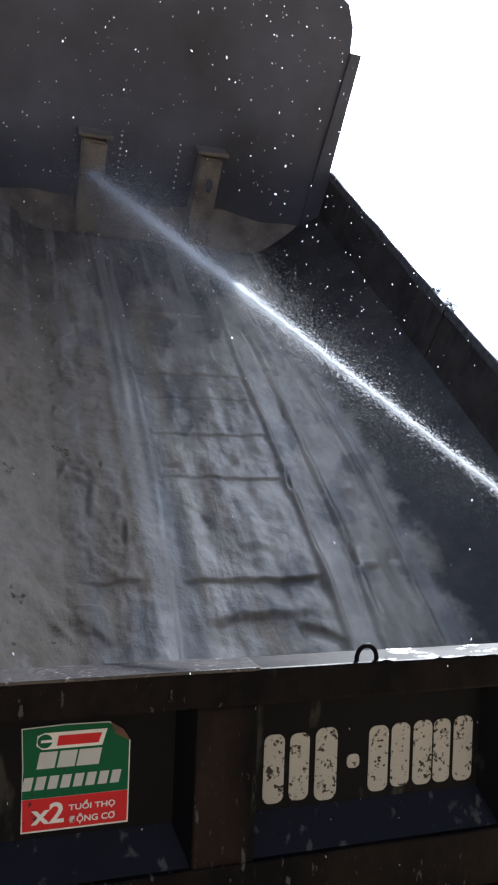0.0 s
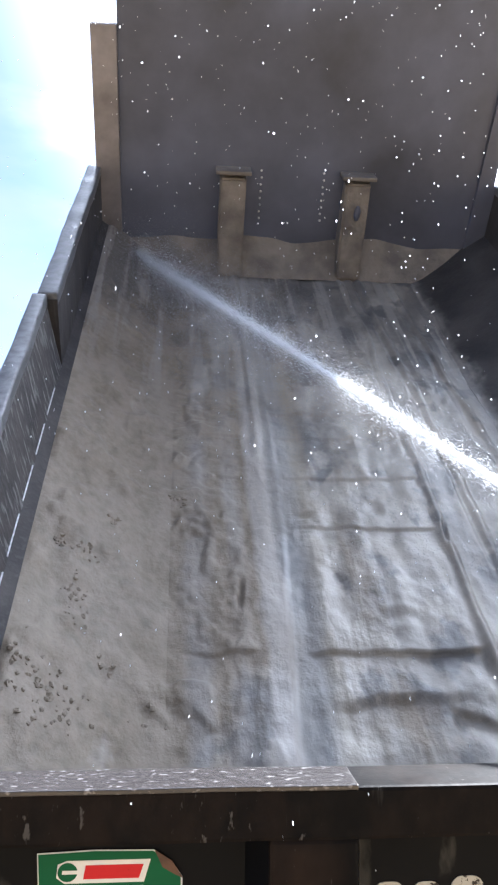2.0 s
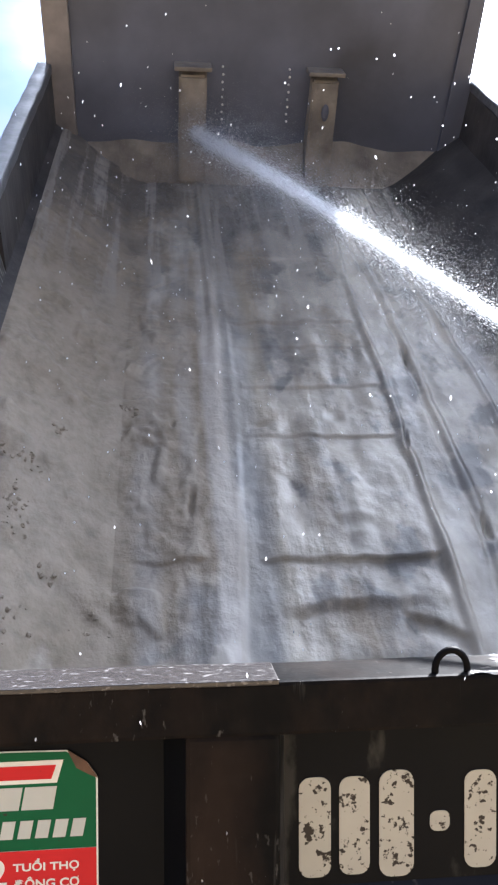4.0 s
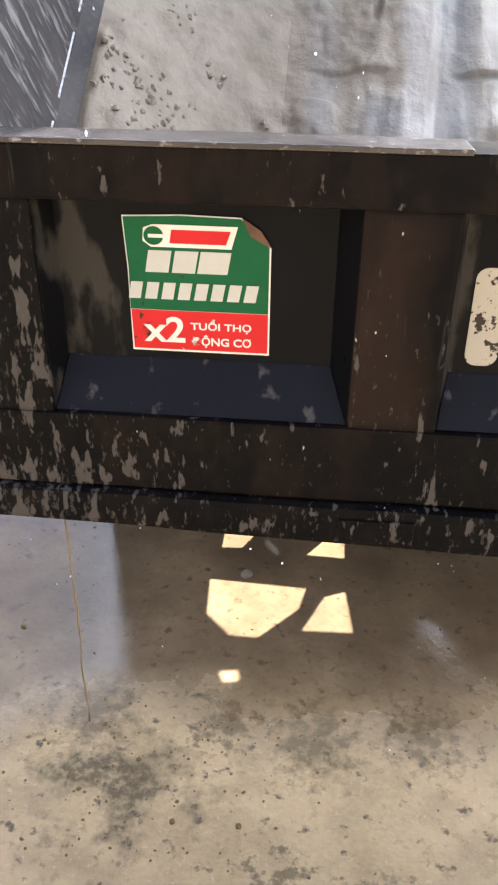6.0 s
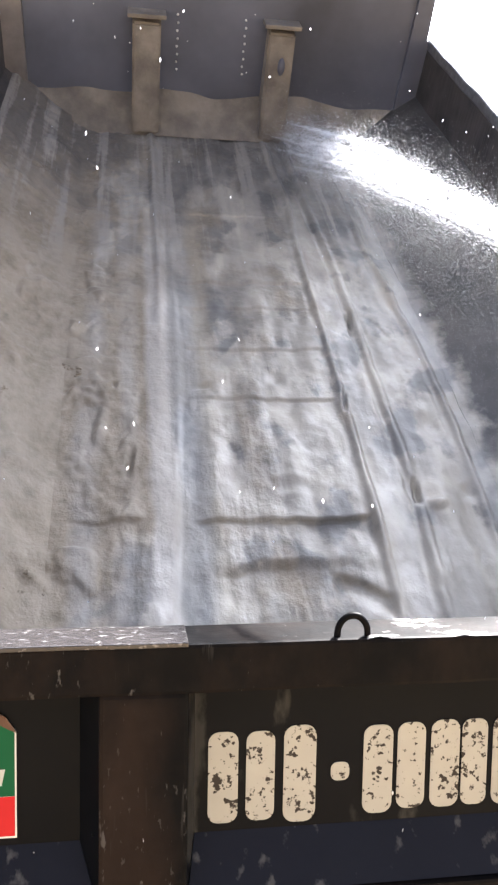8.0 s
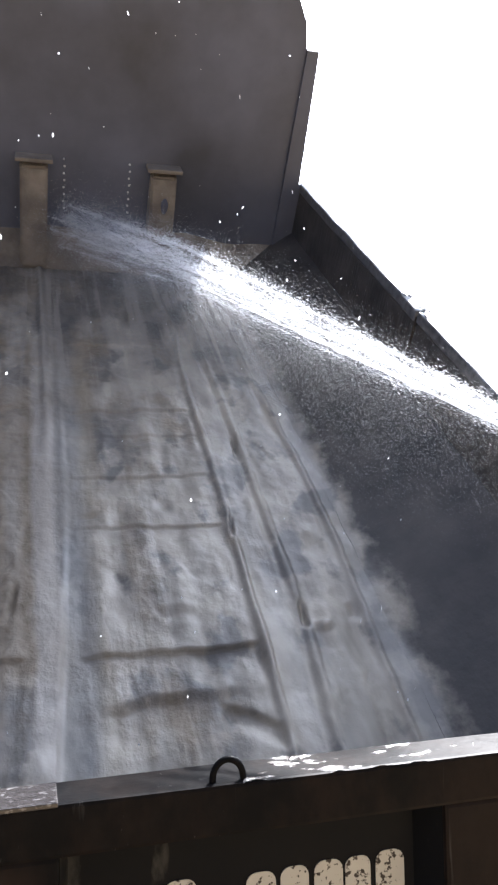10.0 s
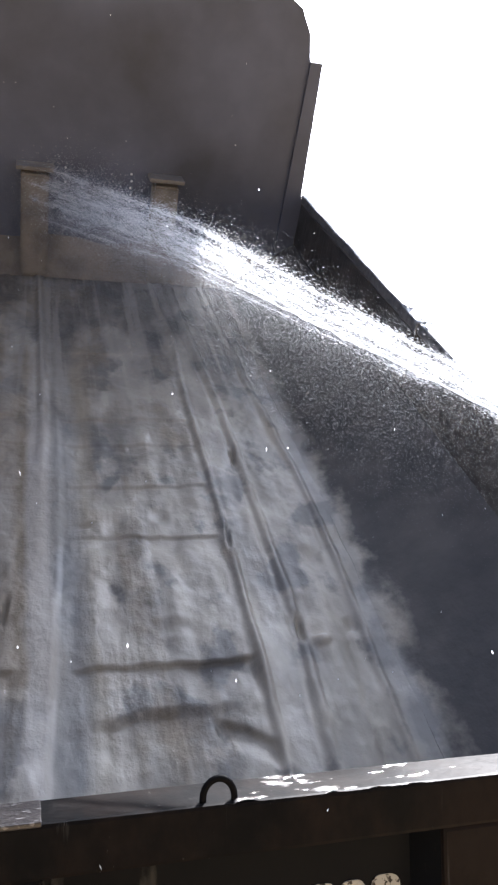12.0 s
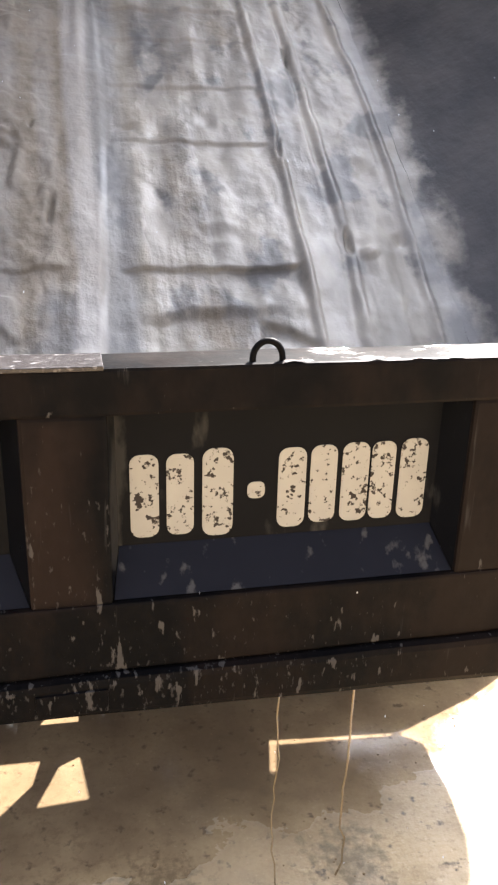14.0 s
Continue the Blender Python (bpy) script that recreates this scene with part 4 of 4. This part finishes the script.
def make_jet():
    """The jet of a pressure washer: a white core near the nozzle, breaking up into strands of spray that fan out from the nozzle. Its tip is the origin, +y runs back to the nozzle."""
    jet = thing("water_jet", "white high-pressure water jet breaking into spray", "water jet")
    rng = random.Random(11)
    bm = bmesh.new()
    pts, radii = [], []
    for i in range(81):
        y = 1.6 + (JET_LONG - 1.6) * i / 80
        j = 0.012 * (1 - i / 80)
        pts.append((j * noise.noise(Vector((i * 0.5, 0, 0))), y, j * noise.noise(Vector((0, i * 0.5, 4)))))
        radii.append((0.008 - 0.004 * (i / 80) ** 0.8) * (0.75 + 1.2 * noise.noise(Vector((i * 0.9, 3, 3)))) * min(1, 0.05 + i / 26))
    tube(bm, pts, radii, 8)
    part("core", bm, WATER, jet, "dense white core", True)
    way = lambda: Vector((rng.gauss(0, 0.08), -1, rng.gauss(0, 0.08) - 0.06)).normalized()
    strands = []
    for s in range(14):
        near, far = [], []
        while len(near) + len(far) < 8500:
            d = JET_LONG * rng.random() ** 0.85          # distance from the nozzle
            wide = 0.005 + 0.046 * (d / JET_LONG) ** 1.3
            r, a = wide * rng.expovariate(1.5) * rng.uniform(0.4, 1.7), rng.uniform(0, 2 * math.pi)
            x, z = r * math.cos(a), r * math.sin(a)
            # the spray comes in gusts
            gust = 0.55 + 1.2 * noise.noise(Vector((x * 16 + s * 7, d * 4.5, z * 16))) + 0.6 * noise.noise(Vector((x * 50, d * 15, z * 50 + s * 3)))
            if rng.random() > gust:
                continue
            k = 0.45 + 0.55 * d / JET_LONG
            drop = (Vector((x, -d, z)), way(), k * rng.uniform(0.003, 0.012), k * rng.uniform(0.0007, 0.0018))
            if d < BEND + rng.gauss(0, 0.12):
                near.append(drop)
            else:
                far.append((drop[0] + Vector((0, BEND, 0)), *drop[1:]))
        ob = drops_part("spray_strand", near, SPRAY, jet)
        ob.location = (0, JET_LONG, 0)
        end = drops_part("spray_end", far, SPRAY, ob)
        end.location = (0, -BEND, 0)
        strands.append((ob, end))
    mist = []
    for i in range(330000):
        y = JET_LONG * rng.betavariate(1.4, 2.6)
        far = 1 - y / JET_LONG
        x = rng.gauss(0, 0.03 + 0.17 * far)
        z = rng.gauss(0.01, 0.02 + 0.11 * far) if i % 2 else -abs(rng.gauss(0, 0.05 + 0.42 * far))
        k = 0.3 + 0.7 * far
        mist.append((Vector((x, y, z)), way(), k * rng.uniform(0.0014, 0.0034), k * rng.uniform(0.0009, 0.0017)))
    drops_part("mist", mist, MIST, jet, "mist hanging below the jet")
    return jet, strands


JET, STRANDS = make_jet()


def make_drops():
    """Drops thrown back from the headboard, falling."""
    ob = thing("falling_drops", "scattered white water drops falling through the air", "water drops", kind="stuff")
    rng = random.Random(21)
    drops = []
    for i in range(2400):
        q = Vector((rng.uniform(-1.7, 1.3), rng.uniform(0.5, 2.4), rng.uniform(2.2, 5.8) if i < 1900 else rng.uniform(5.8, 14)))
        drops.append((q, Vector((rng.gauss(0, 0.25), 0, 1)).normalized(), rng.uniform(0.002, 0.005), rng.uniform(0.0015, 0.0034)))
    for i in range(420):
        q = Vector((rng.uniform(-1.2, 1.2), rng.uniform(-0.17, -0.1), rng.uniform(0.1, 11)))
        drops.append((q, Vector((rng.gauss(0, 0.25), 0, 1)).normalized(), rng.uniform(0.002, 0.005), rng.uniform(0.001, 0.002)))
    drops_part("drops", drops, WATER, ob)
    return ob


DROPS = make_drops()


def make_streams():
    for x, y, r in ((-1.10, 0.0, 0.0028), (-0.02, 0.0, 0.0025), (0.16, 0.01, 0.003)):
        bm = bmesh.new()
        rng = random.Random(int(x * 100))
        pts = [(x + 0.016 * noise.noise(Vector((i * 0.6, x * 9, 0))) * i / 8, y + 0.012 * noise.noise(Vector((0, i * 0.6, x * 9))), 0.64 - 0.64 * i / 16) for i in range(17)]
        tube(bm, pts, [r * (0.7 + 0.7 * abs(noise.noise(Vector((i * 0.8, 2, x))))) for i in range(17)], 6)
        ob = part("water_stream", bm, MUDDY, None, "", True)
        tagged(ob, "muddy water trickling from the tailgate to the ground", "water stream", "water streams")


make_streams()


def make_grit():
    rng = random.Random(8)
    bm = bmesh.new()
    for i in range(480):
        x, y = rng.uniform(-1.9, 1.3), rng.uniform(-1.0, 1.1)
        if i % 3 == 0:
            x, y = rng.gauss(-0.95, 0.2), rng.gauss(-0.15, 0.15)
        if i % 3 == 1:
            y = rng.uniform(0.3, 1.0)
        if i % 7 == 0:
            cx, cy = rng.choice(((-0.55, 0.0), (-0.29, 0.04), (-0.77, 0.03), (-1.09, 0.03), (0.2, 0.05)))
            x, y = rng.gauss(cx, 0.06), rng.gauss(cy, 0.05)
        r = rng.uniform(0.0015, 0.0042) if i % 23 else rng.uniform(0.005, 0.008)
        bmesh.ops.create_icosphere(bm, subdivisions=1, radius=r, matrix=pose(x, y, r * 0.25, 0, 0, rng.uniform(0, 180)) @ Matrix.Diagonal((rng.uniform(0.8, 1.5), 1, rng.uniform(0.3, 0.6), 1)))
    ob = part("grit", bm, GRIT, None)
    tagged(ob, "dark wet grit and small stones scattered on the yard", "grit", kind="stuff")
    for x, y, r in ((-0.775, 0.60, 0.018),):
        bm = bmesh.new()
        bmesh.ops.create_icosphere(bm, subdivisions=2, radius=r)
        for v in bm.verts:
            v.co *= 1 + 0.35 * noise.noise(v.co * 60 + Vector((x * 9, y, 0)))
            v.co.z *= 0.7
        ob = part("stone", bm, MUD, None)
        ob.matrix_world = pose(x, y, r * 0.3)
        tagged(ob, "small muddy stone lying on the wet yard", "stone")


GRIT = Nodes("wet_grit", 0.95)
GRIT.b.inputs["Specular IOR Level"].default_value = 0.05
GRIT = GRIT.finish(GRIT.mix(GRIT.noise(40), (0.07, 0.045, 0.022), (0.2, 0.14, 0.075)))
make_grit()


# ---- distance ----
def make_far_wall():
    bm = bmesh.new()
    box(bm, (-90, 60, 0), (90, 60.3, 0.75))
    ob = part("wall_north", bm, plain("pale_render", (0.5, 0.46, 0.36), 0.9, vary=0.2, scale=0.5), None)
    tagged(ob, "low pale yard wall far behind the truck", "wall", kind="structure")


make_far_wall()


def make_block_wall():
    bm = bmesh.new()
    # unseen wall, added and kept dark to cut light from behind the camera
    box(bm, (-30, -6.3, 0), (30, -6, 6.2))
    ob = part("wall_south", bm, plain("dark_block_tone", (0.07, 0.065, 0.06), 0.9, vary=0.35, scale=2), None)
    tagged(ob, "tall dark wall added behind the camera to block sky light", "wall", kind="structure")


make_block_wall()


# ---- motion of the water ----
def motions():
    # seconds, the jet's tip, a point back along the jet
    rows = JET_ROWS
    out = []
    for t, tip, back in rows:
        d = (Vector(back) - Vector(tip)).normalized()
        x = d.cross(Vector((0, 0, 1))).normalized()
        z = x.cross(d)
        m = Matrix((x, d, z)).transposed().to_4x4()
        out.append((t, Matrix.Translation(tip) @ m))
    walk(JET, out)
    # the strands fan out from the nozzle as it is opened
    for i, (ob, end) in enumerate(STRANDS):
        a = i * 2.4
        side, up = 2.0 * math.sqrt(i / 13) * math.cos(a), 2.0 * math.sqrt(i / 13) * math.sin(a)
        walk(ob, [(t, pose(0, JET_LONG, 0, k * up - 1.3 * k, 0, k * side)) for t, k in FAN])
        walk(end, [(t, pose(0, -BEND, 0, 3.6 * k, 0, 0)) for t, k in FAN])
    walk(DROPS, [(0.0, pose(0, 0, 0)), (7.0, pose(0.1, 0, -5.0)), (14.0, pose(0, 0, -10.0))])


# seconds, how far the nozzle's fan is open
FAN = [(0.0, 0.0), (2.0, 0.05), (4.5, 0.35), (7.5, 0.9), (8.5, 0.9), (9.2, 0.9), (11.5, 1.1), (12.5, 1.1), (13.0, 0.25), (14.0, 0.25)]
JET_ROWS = [
    (0, (-0.433, 3.471, 3.675), (0.302, -0.039, 1.809)),
    (0.5, (-0.468, 3.652, 3.461), (0.098, 0.136, 1.94)),
    (1.0, (-0.54, 3.64, 3.474), (0.041, 0.256, 1.966)),
    (1.5, (-0.823, 3.657, 3.455), (0.095, 0.497, 1.97)),
    (2.0, (-1.037, 3.652, 3.46), (0.171, 0.665, 1.91)),
    (4.3, (-0.288, 3.534, 3.6), (0.349, 0.744, 2.077)),
    (4.5, (-0.229, 3.62, 3.47), (0.309, 0.758, 2.073)),
    (5.0, (-0.378, 3.628, 3.489), (0.082, 0.814, 2.261)),
    (6.0, (0.25, 3.0, 3.6), (1.4, -0.3, 2.3)),
    (7.5, (0.31, 3.507, 3.244), (0.378, 0.693, 2.228)),
    (8.0, (0.504, 3.523, 3.264), (0.471, 0.605, 2.201)),
    (8.5, (0.413, 3.655, 3.404), (0.634, 0.541, 2.164)),
    (9.0, (-0.063, 3.547, 3.533), (0.76, 0.473, 2.071)),
    (9.2, (-0.063, 3.547, 3.533), (0.76, 0.473, 2.071)),
    (11.5, (-0.521, 3.392, 3.639), (0.849, 0.455, 2.135)),
    (12.0, (-0.306, 3.395, 3.734), (0.824, 0.477, 2.121)),
    (12.5, (-0.359, 3.347, 3.782), (0.722, 0.495, 2.204)),
    (13.0, (-0.394, 3.376, 3.909), (0.646, 0.543, 2.276)),
    (13.5, (-0.5, 3.7, 4.6), (0.645, 0.543, 2.285)),
    (14.0, (-0.4, 3.7, 4.7), (0.645, 0.543, 2.285)),
]
motions()
